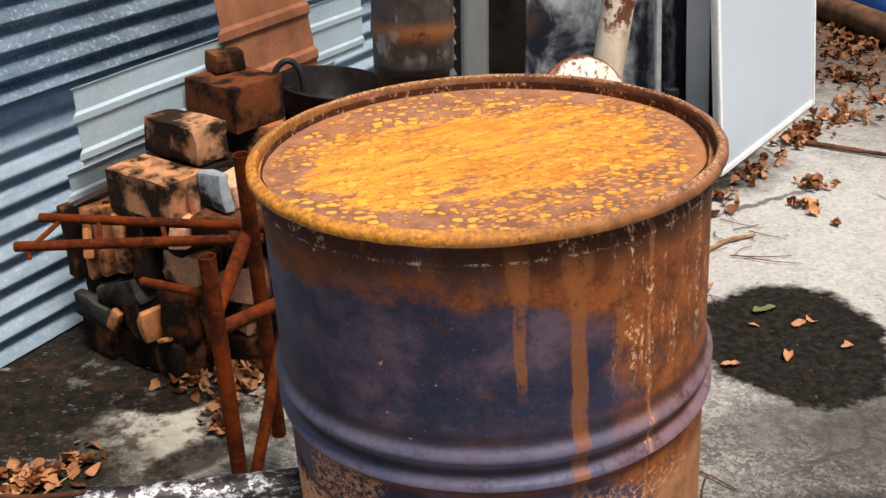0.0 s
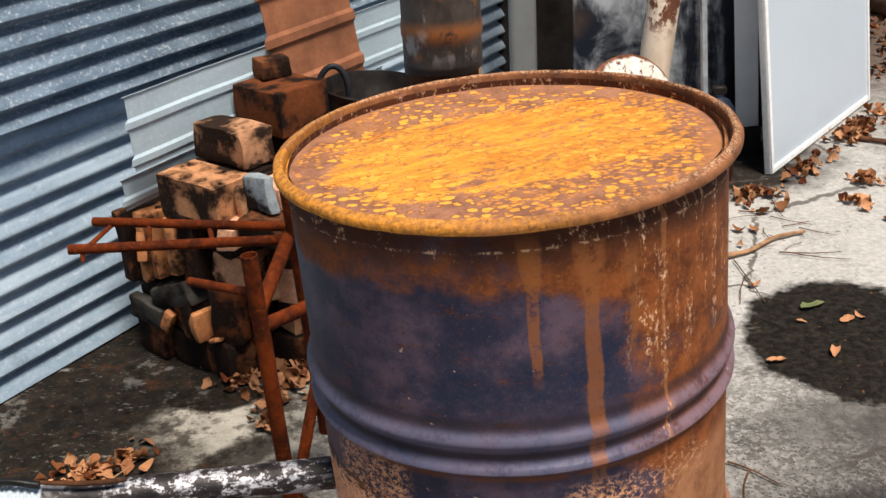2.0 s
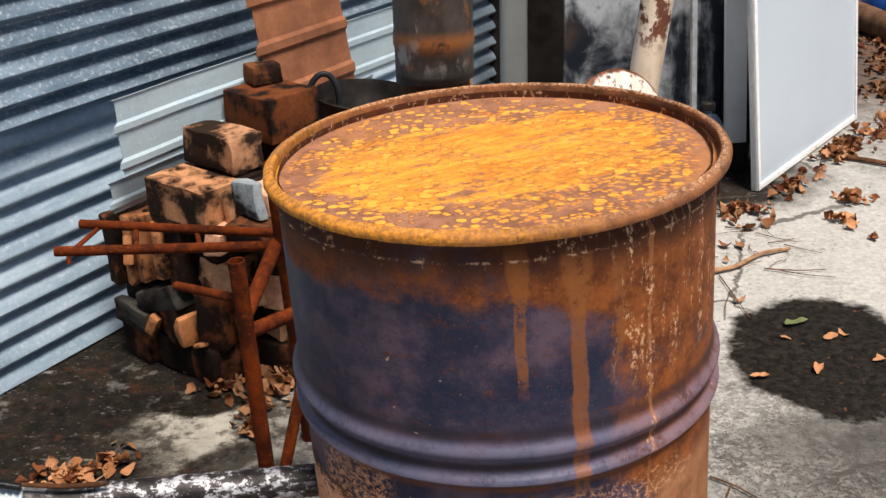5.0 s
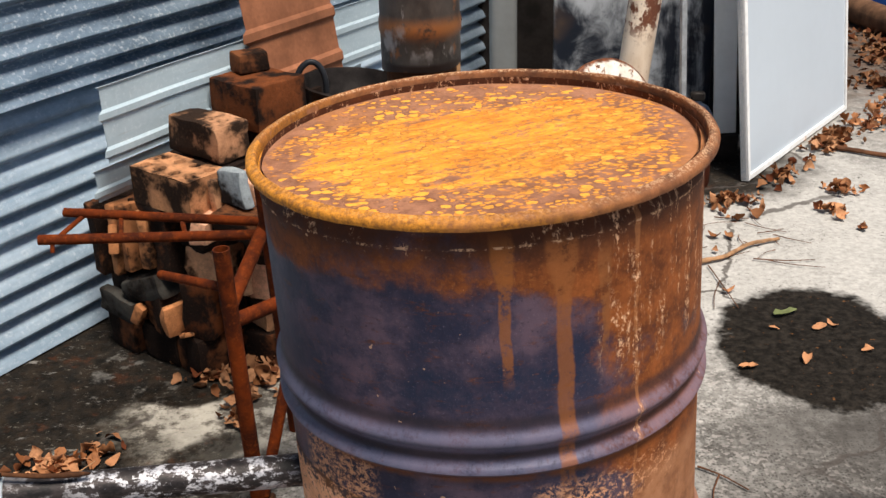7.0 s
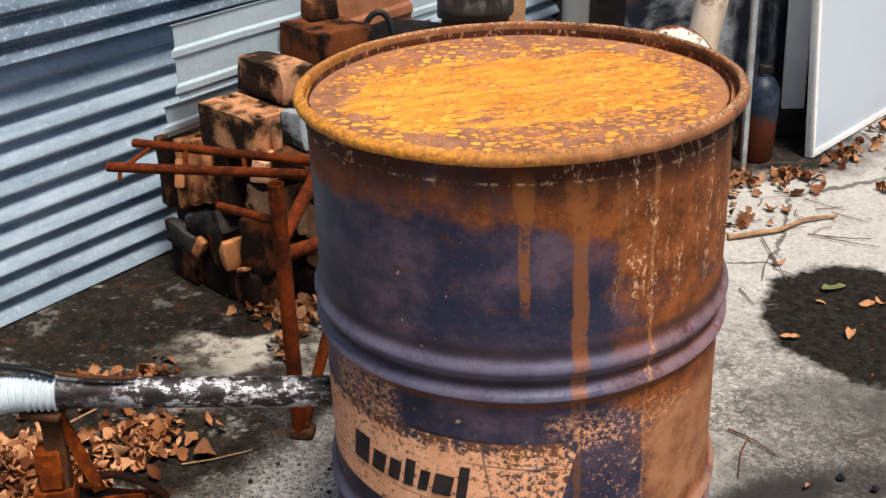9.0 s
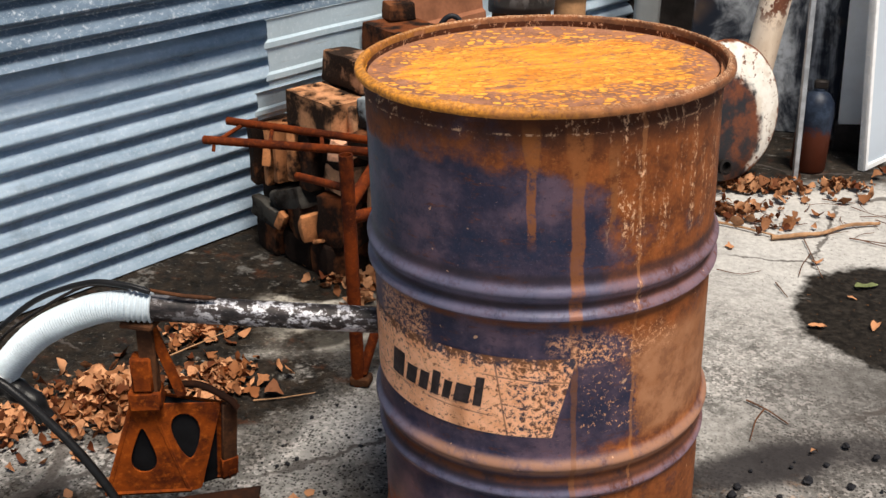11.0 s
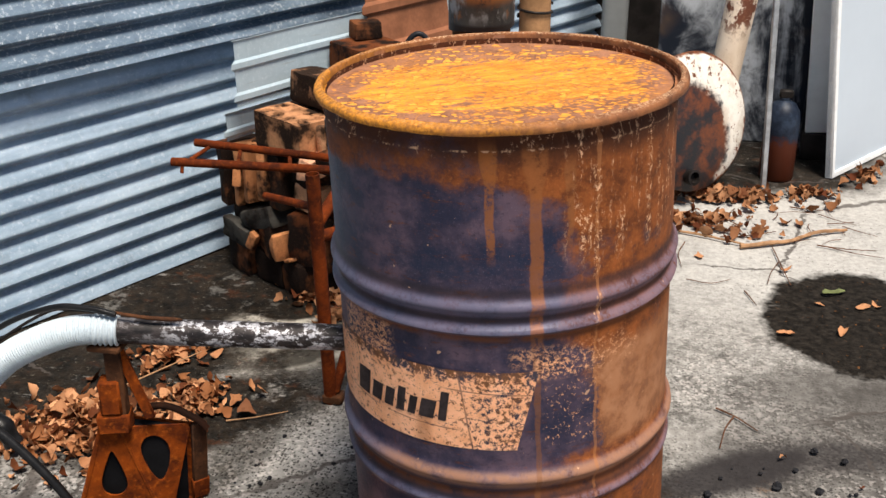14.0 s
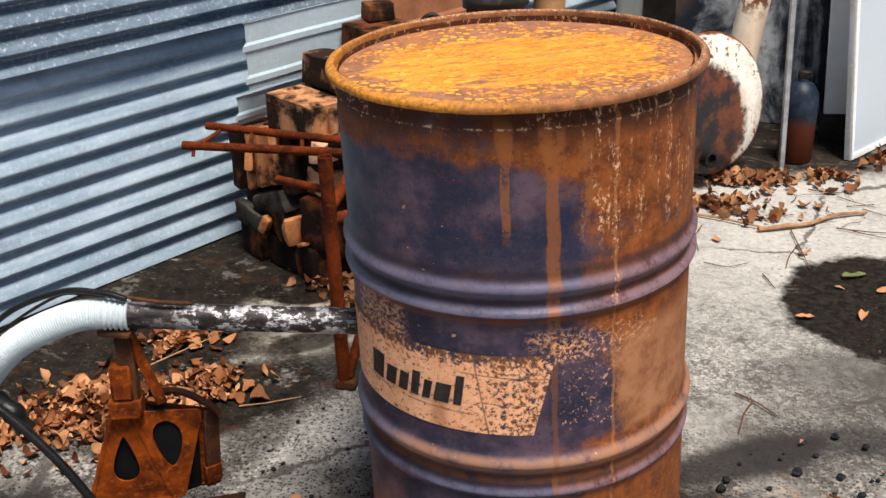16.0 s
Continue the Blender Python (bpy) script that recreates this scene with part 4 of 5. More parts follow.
def bm_brick(lx, ly, lz, holes=0, seed=0, wear=0.0045):
    """A worn brick; holes: round cores sunk in its top, in two rows."""
    if not holes:
        bm = bm_box(lx, ly, lz, bevel=0.006, seg=2)
        bmesh.ops.subdivide_edges(bm, edges=[e for e in bm.edges if e.calc_length() > 0.03], cuts=2, use_grid_fill=True)
        return rough(bm, wear, 22, seed)
    bm = bmesh.new()
    nx, ny, n = holes // 2, 2, 16
    cx, cy = lx / nx, ly / ny
    r = min(cx, cy) * 0.25
    for i in range(nx):
        for j in range(ny):
            mx, my = -lx / 2 + cx * (i + 0.5), -ly / 2 + cy * (j + 0.5)
            rings = [[], [], [], []]
            for k in range(n):
                t = 2 * math.pi * k / n
                u, v = math.cos(t), math.sin(t)
                e = 1 / max(abs(u), abs(v))
                for ring, (x, y, z) in zip(rings, ((u * e * cx / 2, v * e * cy / 2, lz / 2), (u * r * 1.12, v * r * 1.12, lz / 2), (u * r, v * r, lz / 2 - 0.003), (u * r * 0.95, v * r * 0.95, -lz / 2 + 0.002))):
                    ring.append(bm.verts.new((mx + x, my + y, z)))
            for p, q in zip(rings, rings[1:]):
                for k in range(n):
                    bm.faces.new((p[k], p[(k + 1) % n], q[(k + 1) % n], q[k]))
            bm.faces.new(rings[3])
    box = bm_box(lx, ly, lz - 0.0005, Matrix.Translation((0, 0, -0.00025)), 0.0)
    box.normal_update()
    for f in [f for f in box.faces if f.normal.z > 0.9]:
        box.faces.remove(f)
    join(bm, box)
    bmesh.ops.recalc_face_normals(bm, faces=bm.faces[:])
    return rough(bm, wear, 22, seed)


def brick(c, size, yaw=0.0, material=None, holes=0, tilt=(0, 0), label="", seed=0, group="", wear=0.0045):
    return thing("brick", bm_brick(*size, holes, seed, wear), material or M_brick, label or "worn fire brick stained with soot", "brick", group, m=pose(*c, tilt[0], tilt[1], yaw))


# bricks under the drum, two high
for k, (x, y, yaw) in enumerate(((-0.262, -0.135, 11), (0.255, -0.150, -24), (0.02, 0.21, 92))):
    brick((x, y, 0.0435), (0.225, 0.108, 0.087), yaw, M_brick_sooty, 0, label="dark sooty brick on the concrete under the drum", seed=k, group="bricks under the drum")
    brick((x, y, 0.0978), (0.23, 0.11, 0.0205), yaw, M_brick_pale, 6, label="pale orange cored brick supporting the drum", seed=k + 5, group="bricks under the drum", wear=0.007)

# ---- flue pipe behind the drum ----
flue = thing("flue_pipe", None, None, "dark steel flue pipe with a rusty joint behind the drum", "flue pipe", m=Matrix.Translation((-0.12, 0.42, 0)))
part("lower_pipe", hollow([(0, 0, 0.0), (0, 0, 0.5), (0, 0, 0.992)], 0.058, 0.002, 32), M_rust_dark, flue, "dark rusty lower pipe")
up = hollow([(0, 0, 0.966), (0, 0, 1.02), (0, 0, 1.026), (0, 0, 1.042), (0, 0, 1.05), (0, 0, 1.5), (0, 0, 2.1)], 0.0655, 0.002, 40)
for v in up.verts:
    if 1.024 < v.co.z < 1.044:
        v.co.x *= 1.03
        v.co.y *= 1.03
    if v.co.z < 1.0:
        a = math.atan2(v.co.y, v.co.x)
        v.co.z += 0.002 * math.sin(a * 3 + 1) + 0.003 * math.cos(a)
part("upper_pipe", up, M_flue, flue, "blackened steel upper pipe")

# ---- steam pipe, hose, cables ----
def along(a, b):
    """A pose at a whose z runs to b."""
    d = Vector(b) - Vector(a)
    return Matrix.Translation(a) @ d.to_track_quat("Z", "Y").to_matrix().to_4x4(), d.length


m, length = along((-0.690, -0.168, 0.530), (-0.262, -0.070, 0.508))
pipe = thing("outlet_pipe", hollow([(0, 0, length * k / 8) for k in range(9)], 0.0235, 0.0025, 28), M_pipe, "black and white scaled steel outlet pipe entering the drum", "pipe", m=m)


def smooth_line(points, n):
    pts = [Vector(p) for p in points]
    pts = [pts[0] * 2 - pts[1]] + pts + [pts[-1] * 2 - pts[-2]]
    out = []
    for i in range(1, len(pts) - 2):
        p0, p1, p2, p3 = pts[i - 1:i + 3]
        for k in range(n):
            t = k / n
            out.append(0.5 * ((2 * p1) + (p2 - p0) * t + (2 * p0 - 5 * p1 + 4 * p2 - p3) * t * t + (3 * p1 - p0 - 3 * p2 + p3) * t ** 3))
    return out + [pts[-2]]


line = smooth_line([(-0.665, -0.163, 0.531), (-0.735, -0.182, 0.533), (-0.80, -0.195, 0.512), (-0.872, -0.20, 0.470), (-0.935, -0.20, 0.408), (-0.965, -0.20, 0.365)], 70)
hose = thing("ribbed_hose", None, None, "white ribbed plastic hose pushed over the pipe end", "hose")
part("ribbed_tube", bm_tube(line[40:], 0.026, 24, True, [0.0262 + 0.0016 * math.sin(k * 2 * math.pi / 4.5) for k in range(len(line) - 40)]), M_hose, hose)
part("cuff", bm_tube(line[:42], 0.026, 24, True, [0.0268 + 0.0022 * math.sin(k * 2 * math.pi / 9) for k in range(42)]), M_hose, hose, "white end cuff with broad rings")
line = smooth_line([(-0.963, -0.20, 0.372), (-0.960, -0.20, 0.352), (-0.938, -0.205, 0.345), (-0.905, -0.205, 0.325), (-0.885, -0.205, 0.290)], 6)
clampt = thing("hose_clamp", bm_tube(line, 0.018, 14, True, [0.027 - 0.0004 * k + 0.002 * math.sin(k * 1.1) for k in range(len(line))]), M_rubber, "black rubber hose fitting with a steel clip", "hose fitting")
part("clip", bm_lathe([(0.0275, -0.006), (0.0295, -0.005), (0.0295, 0.005), (0.0275, 0.006)], 24), M_alloy, clampt, "bright steel clip", m=pose(-0.957, -0.2, 0.383, 0, 25, 0))
thing("black_cable", bm_tube(smooth_line([(-1.12, -0.14, 0.30), (-1.03, -0.17, 0.40), (-0.955, -0.18, 0.468), (-0.875, -0.18, 0.530), (-0.775, -0.18, 0.573), (-0.706, -0.178, 0.576), (-0.66, -0.175, 0.5672)], 10), 0.0055, 10), M_rubber, "black cable lying over the hose", "cable")
thing("rusty_rod", bm_tube(smooth_line([(-0.70, -0.172, 0.572), (-0.61, -0.165, 0.562), (-0.548, -0.150, 0.556)], 8), 0.0055, 10, True, [0.0026 + 0.00012 * k for k in range(14)] + [0.004, 0.003, 0.0015]), M_rust_dark, "short bent rusty rod resting on the pipe", "rod")
thing("thin_wire", bm_tube(smooth_line([(-1.12, -0.10, 0.24), (-1.0, -0.15, 0.405), (-0.90, -0.155, 0.488), (-0.80, -0.16, 0.552), (-0.75, -0.163, 0.562), (-0.70, -0.168, 0.566)], 8), 0.003, 8), M_iron, "thin dark wire lying beside the hose", "wire")
thing("rubber_cable", bm_tube(smooth_line([(-1.03, -0.24, 0.44), (-0.965, -0.245, 0.40), (-0.913, -0.25, 0.375), (-0.836, -0.25, 0.306), (-0.765, -0.255, 0.228), (-0.716, -0.255, 0.134), (-0.690, -0.26, 0.012), (-0.67, -0.30, 0.007), (-0.60, -0.42, 0.007)], 10), 0.0085, 12), M_rubber, "thick black rubber cable hanging to the concrete", "cable")

# ---- plate and axle stand ----
def quad_prism(corners, z0, z1):
    bm = bmesh.new()
    lo = [bm.verts.new((x, y, z0)) for x, y in corners]
    hi = [bm.verts.new((x, y, z1)) for x, y in corners]
    bm.faces.new(lo[::-1])
    bm.faces.new(hi)
    for k in range(4):
        bm.faces.new((lo[k], lo[(k + 1) % 4], hi[(k + 1) % 4], hi[k]))
    return bm


bmp = quad_prism(((-0.765, -0.205), (-0.521, -0.078), (-0.460, -0.315), (-0.660, -0.405)), 0.104, 0.112)
bmesh.ops.bevel(bmp, geom=bmp.edges[:], offset=0.002, segments=1, affect="EDGES")
thing("steel_plate", bmp, M_rust_plate, "dark rusty steel plate laid on bricks", "plate")
for k, (x, y, yaw) in enumerate(((-0.645, -0.285, 118), (-0.565, -0.215, 118))):
    brick((x, y, 0.052), (0.17, 0.07, 0.1035), yaw, M_brick_sooty, 0, label="sooty brick under the steel plate", seed=31 + k, group="bricks under the plate")


def pressed_side(a, b, c, d, ce, ch, we, wh, taper, n=36):
    """A pressed plate with corners a b c d (d above a) and one rounded opening, narrower toward the top."""
    bm = bmesh.new()
    outer, inner = [], []
    for k in range(n):
        t = 2 * math.pi * k / n
        u, v = math.cos(t), math.sin(t)
        e, h = 0.5 + 0.5 * max(-1, min(1, u * 1.42)), 0.5 + 0.5 * max(-1, min(1, v * 1.42))
        outer.append(bm.verts.new(a.lerp(b, e).lerp(d.lerp(c, e), h)))
        ei, hi = ce + (we - taper * v) * u, ch + wh * v
        inner.append(bm.verts.new(a.lerp(b, ei).lerp(d.lerp(c, ei), hi)))
    for k in range(n):
        q = (k + 1) % n
        bm.faces.new((outer[k], outer[q], inner[q], inner[k]))
    bmesh.ops.remove_doubles(bm, verts=bm.verts[:], dist=0.0004)
    bmesh.ops.recalc_face_normals(bm, faces=bm.faces[:])
    bmesh.ops.solidify(bm, geom=bm.faces[:], thickness=0.004)
    return bm


def build_stand():
    base = [Vector(v) for v in ((-0.795, -0.178, 0.113), (-0.648, -0.128, 0.113), (-0.590, -0.072, 0.115), (-0.735, -0.100, 0.113))]
    top = [Vector(v) for v in ((-0.728, -0.165, 0.318), (-0.697, -0.154, 0.320), (-0.566, -0.095, 0.308), (-0.690, -0.110, 0.318))]
    mid = Vector((-0.690, -0.142, 0.0))
    s = thing("axle_stand", None, None, "orange-rusted steel axle stand propping the outlet pipe", "axle stand")
    for i in range(4):
        a, b, c, d = base[i], base[(i + 1) % 4], top[(i + 1) % 4], top[i]
        if i == 1:   # a web that narrows toward the foot, and the far leg apart from it
            part("side_panel", pressed_side(a, a.lerp(b, 0.30), c.lerp(d, 0.10), d, 0.44, 0.63, 0.27, 0.26, -0.03), M_rust_jack, s, "pressed web with a rounded opening", smooth=False)
            lean = (c - b)
            part("far_leg", bm_box(0.030, 0.010, lean.length, Matrix.Translation((b + c) / 2) @ lean.to_track_quat("Z", "Y").to_matrix().to_4x4(), 0.002), M_rust_dark, s, "dark far leg of the stand")
            part("foot_tab", bm_box(0.034, 0.014, 0.045, Matrix.Translation(b.lerp(c, 0.16)) @ lean.to_track_quat("Z", "Y").to_matrix().to_4x4(), 0.002), M_rust_jack, s, "bright orange rusted foot tab")
        else:
            part("side_panel", pressed_side(a, b, c, d, 0.47, 0.50, 0.215, 0.25, 0.075), M_rust_jack, s, "pressed side with a rounded opening", smooth=False)
            e = (b - a).normalized()
            part("foot_flange", bm_tube([a - e * 0.004 + Vector((0, 0, 0.004)), b + e * 0.004 + Vector((0, 0, 0.004))], 0.007, 6), M_rust_jack, s)
        if i != 2:
            part("corner_leg", bm_tube([a + Vector((0, 0, 0.002)), d], 0.006, 8), M_rust_jack, s)
    # black core added inside so that the openings look dark
    core = bmesh.new()
    low, high = [core.verts.new(v.lerp(sum(base, Vector()) / 4, 0.20)) for v in base], [core.verts.new(v.lerp(sum(top, Vector()) / 4, 0.22) - Vector((0, 0, 0.004))) for v in top]
    core.faces.new(low[::-1])
    core.faces.new(high)
    for k in range(4):
        core.faces.new((low[k], low[(k + 1) % 4], high[(k + 1) % 4], high[k]))
    part("filler_core", core, M_black, s, "black filler core that darkens the openings of the stand", smooth=False)
    part("collar", bm_box(0.060, 0.046, 0.040, Matrix.Translation(mid + Vector((-0.012, -0.012, 0.335))) @ Matrix.Rotation(radians(17), 4, "Z"), 0.004), M_rust_jack, s)
    part("ratchet_bar", bm_box(0.030, 0.026, 0.17, Matrix.Translation((-0.688, -0.155, 0.41)) @ Matrix.Rotation(radians(17), 4, "Z"), 0.003), M_rust_dark, s, "dark ratchet bar")
    part("bar_sleeve", bm_box(0.038, 0.036, 0.070, Matrix.Translation((-0.700, -0.160, 0.392)) @ Matrix.Rotation(radians(17), 4, "Z"), 0.004), M_rust_jack, s)
    sad = bm_box(0.062, 0.045, 0.012, Matrix.Translation((-0.690, -0.165, 0.4985)), 0.003)
    part("saddle", sad, M_rust_dark, s, "dark saddle under the pipe")
    part("brace", bm_box(0.020, 0.008, 0.165, pose(-0.658, -0.150, 0.420, 0, -17, 10), 0.002), M_rust_jack, s)
    part("handle", bm_tube(smooth_line([(-0.665, -0.135, 0.352), (-0.615, -0.118, 0.352), (-0.565, -0.105, 0.322), (-0.548, -0.10, 0.300)], 6), 0.007, 10), M_rust_plate, s, "bent dark handle")


build_stand()

# ---- tubular trestle behind the drum ----
def build_trestle():
    s = thing("steel_trestle", None, None, "red-rusted tubular steel trestle standing on the concrete", "trestle")
    foot, head = Vector((-0.500, 0.500, 0)), Vector((-0.512, 0.484, 0.603))
    bars = [
        ("post", [foot, head], 0.0165), ("post", [(-0.475, 0.80, 0.0), (-0.474, 0.69, 0.724)], 0.0165),
        ("top_rail", [(-0.974, 0.738, 0.513), (-0.538, 0.757, 0.513), (-0.46, 0.762, 0.513)], 0.0112), ("top_rail", [(-0.963, 0.866, 0.524), (-0.518, 0.80, 0.526), (-0.44, 0.79, 0.526)], 0.0105),
        ("cross_bar", [(-0.508, 0.49, 0.447), (-0.40, 0.62, 0.440), (-0.30, 0.74, 0.440)], 0.0150), ("diagonal", [(-0.515, 0.51, 0.470), (-0.483, 0.735, 0.545)], 0.0150),
        ("lower_brace", [(-0.490, 0.502, 0.03), (-0.428, 0.60, 0.296), (-0.415, 0.64, 0.36)], 0.0125), ("stub", [(-0.520, 0.492, 0.520), (-0.680, 0.62, 0.486)], 0.0095),
    ]
    for name, pts, r in bars:
        part(name, hollow(pts, r, 0.003, 16), M_rust, s)
    for t, u in ((0.06, 0.10), (0.40, 0.30), (0.72, 0.62)):
        a = Vector((-0.974, 0.738, 0.505)).lerp(Vector((-0.538, 0.757, 0.505)), t)
        b = Vector((-0.963, 0.866, 0.518)).lerp(Vector((-0.518, 0.80, 0.518)), u)
        part("spacer", bm_tube([a, b], 0.0055, 8), M_rust, s)
    part("hook", bm_tube([(-0.945, 0.739, 0.515), (-0.945, 0.728, 0.487)], 0.005, 8), M_rust, s)
    part("foot_plate", bm_box(0.050, 0.040, 0.024, Matrix.Translation((-0.494, 0.503, 0.012)), 0.004), M_rust_dark, s)


build_trestle()

# ---- brick pile against the wall: its open end runs square to the wall ----
PILE_AT = pose(-1.03, 1.20, 0, 0, 0, -36.87)   # x away from the wall, y into the pile
PILE = [
    # s0, s1, d0, d1, z0, z1, yaw, tilt, look (0 sooty, 1 tan, 2 grey, 3 pale, 4 burnt brown, 5 half burnt, 6 dark grey), cores
    (-0.02, 0.095, 0.00, 0.19, 0.000, 0.100, -3, 0, 0, 0), (0.10, 0.235, 0.02, 0.13, 0.000, 0.100, 4, 0, 0, 0), (0.24, 0.345, -0.015, 0.17, 0.000, 0.112, -6, 0, 4, 0), (0.35, 0.46, 0.03, 0.20, 0.000, 0.105, 9, 0, 0, 0), (0.465, 0.57, 0.05, 0.22, 0.000, 0.105, -5, 0, 4, 0),
    (-0.022, 0.105, -0.012, 0.020, 0.101, 0.168, 4, 9, 6, 0), (-0.025, 0.085, 0.030, 0.20, 0.101, 0.212, -5, 0, 0, 0), (0.150, 0.245, 0.005, 0.17, 0.101, 0.205, -14, 0, 1, 0), (0.110, 0.146, 0.03, 0.20, 0.101, 0.200, 6, 0, 0, 0),
    (0.074, 0.230, 0.000, 0.105, 0.180, 0.240, 3, -19, 6, 0), (0.262, 0.350, -0.020, 0.150, 0.113, 0.258, 16, 0, 8, 0), (0.236, 0.262, -0.012, 0.10, 0.101, 0.190, -12, 6, 7, 0), (0.352, 0.372, -0.01, 0.09, 0.106, 0.215, 22, -6, 0, 0), (0.376, 0.455, 0.040, 0.215, 0.106, 0.205, -12, 0, 5, 0), (0.465, 0.565, 0.04, 0.21, 0.106, 0.208, 8, 0, 1, 0),
    (-0.036, 0.004, 0.000, 0.21, 0.204, 0.405, -9, 0, 1, 0), (0.028, 0.058, 0.002, 0.21, 0.222, 0.418, 5, 3, 7, 0), (0.090, 0.118, 0.002, 0.20, 0.245, 0.425, -4, -3, 7, 0), (0.152, 0.190, 0.005, 0.22, 0.275, 0.430, 7, 2, 7, 0), (0.006, 0.026, 0.045, 0.20, 0.214, 0.410, 0, 0, 0, 0), (0.064, 0.088, 0.050, 0.20, 0.235, 0.420, 0, 0, 0, 0), (0.124, 0.148, 0.050, 0.20, 0.262, 0.430, 0, 0, 0, 0),
    (0.205, 0.262, 0.020, 0.20, 0.262, 0.430, 0, 0, 0, 0), (0.272, 0.372, 0.000, 0.115, 0.263, 0.345, 12, 0, 5, 0), (0.378, 0.462, 0.020, 0.200, 0.206, 0.312, 18, 0, 3, 0), (0.470, 0.560, 0.03, 0.20, 0.209, 0.315, -9, 0, 4, 0),
    (0.270, 0.375, -0.005, 0.12, 0.346, 0.452, -5, 0, 0, 0), (0.380, 0.440, 0.010, 0.19, 0.313, 0.400, 24, 0, 1, 0), (0.445, 0.560, 0.02, 0.19, 0.316, 0.425, -14, 0, 1, 0), (0.382, 0.425, 0.00, 0.10, 0.401, 0.460, 14, 5, 3, 0), (0.430, 0.55, 0.03, 0.20, 0.426, 0.485, 7, 0, 4, 0),
    (0.165, 0.265, 0.010, 0.125, 0.431, 0.4515, 0, 0, 0, 0), (0.168, 0.384, 0.012, 0.132, 0.453, 0.547, 1, 0, 9, 8), (0.392, 0.412, 0.06, 0.19, 0.461, 0.545, 4, 0, 5, 0), (0.416, 0.510, 0.075, 0.100, 0.486, 0.575, -2, -9, 2, 0), (0.418, 0.505, 0.105, 0.20, 0.486, 0.545, 5, 0, 3, 0),
    (0.15, 0.385, 0.21, 0.33, 0.000, 0.245, 2, 0, 0, 0), (0.15, 0.385, 0.21, 0.33, 0.246, 0.450, -3, 0, 4, 0), (0.16, 0.380, 0.140, 0.26, 0.453, 0.546, 3, 0, 0, 0), (0.388, 0.56, 0.225, 0.34, 0.000, 0.48, 5, 0, 0, 0),
    (0.150, 0.366, 0.140, 0.236, 0.548, 0.640, -6, -2, 5, 0),
]
LOOKS = (("sooty black fire brick in the pile", M_brick_sooty), ("tan fire brick with burn marks in the pile", M_brick), ("grey cut block wedged in the pile", M_grey_tile), ("pale orange brick end in the pile", M_brick_pale), ("burnt brown brick in the pile", M_brick_dark), ("half-burnt tan brick in the pile", M_brick_burnt), ("dark grey block wedged in the pile", M_grey_dark), ("orange-tan brick on end in the pile", M_brick_tan), ("deep red-brown brick in the pile", M_brick_red), ("cored tan brick with burnt holes on the pile", M_brick_cored))
for k, (s0, s1, d0, d1, z0, z1, yaw, tilt, look_, cores) in enumerate(PILE):
    if z1 < 0.4525:   # the lower courses step back away from the wall
        back = max(0.0, (s0 + s1) / 2 - 0.24) * 0.72
        d0, d1 = d0 + back, d1 + back
    ob = brick((0, 0, 0), (s1 - s0, d1 - d0, z1 - z0), 0, LOOKS[look_][1], cores, label=LOOKS[look_][0], seed=k * 1.7, group="brick pile", wear=0.009 if not cores else 0.0025)
    ob.matrix_world = PILE_AT @ pose((s0 + s1) / 2, (d0 + d1) / 2, (z0 + z1) / 2, 0, tilt, yaw)
# slivers lodged in the gaps
for k, (s0, d0, z0, lx, lz, roll) in enumerate(((0.135, -0.004, 0.135, 0.030, 0.060, 24), (0.395, 0.085, 0.235, 0.018, 0.060, 8), (0.352, 0.060, 0.395, 0.040, 0.014, -38), (0.440, 0.110, 0.275, 0.022, 0.070, -10), (0.295, 0.020, 0.118, 0.055, 0.012, -22), (0.500, 0.160, 0.155, 0.030, 0.050, 30), (0.070, -0.004, 0.330, 0.010, 0.080, -6))):
    ob = brick((0, 0, 0), (lx, 0.025, lz), 0, (M_brick_tan, M_brick_burnt)[k % 2], 0, label="thin broken sliver of fire brick lodged in the pile", seed=k * 3.3 + 9, group="brick slivers", wear=0.004)
    ob.matrix_world = PILE_AT @ pose(s0, d0, z0, -6, roll, 10 - 7 * k)
# the large burnt blocks at the back of the pile
for k, (x, y, z, lx, ly, lz, yaw, look_) in enumerate(((-0.600, 1.440, 0.280, 0.18, 0.18, 0.56, 6, 1), (-0.628, 1.418, 0.620, 0.19, 0.17, 0.118, -38, 8), (-0.655, 1.475, 0.706, 0.085, 0.07, 0.052, 36, 4))):
    brick((x, y, z), (lx, ly, lz), yaw, LOOKS[look_][1], 0, label=LOOKS[look_][0], seed=k * 2.9 + 50, group="brick pile")

# ---- black pot with a loop handle, on its block ----
brick((-0.40, 1.63, 0.235), (0.22, 0.20, 0.47), 12, M_brick_sooty, 0, label="tall sooty block carrying the iron pot", seed=77, group="brick pile")
pot = thing("iron_pot", bm_lathe([(0.001, 0.0), (0.09, 0.0), (0.14, 0.05), (0.155, 0.115), (0.162, 0.125), (0.155, 0.128), (0.148, 0.115), (0.13, 0.05), (0.08, 0.012), (0.001, 0.012)], 40), M_iron, "shallow black iron pot with a loop handle", "pot", m=pose(-0.405, 1.625, 0.475, 0, 6, 0))
part("handle", bm_tube([(-0.115 + 0.042 * math.cos(a), -0.105 + 0.012 * math.cos(a), 0.118 + 0.085 * math.sin(a)) for a in [math.pi * k / 14 for k in range(15)]], 0.0085, 10), M_blueblack, pot, "dark loop handle")

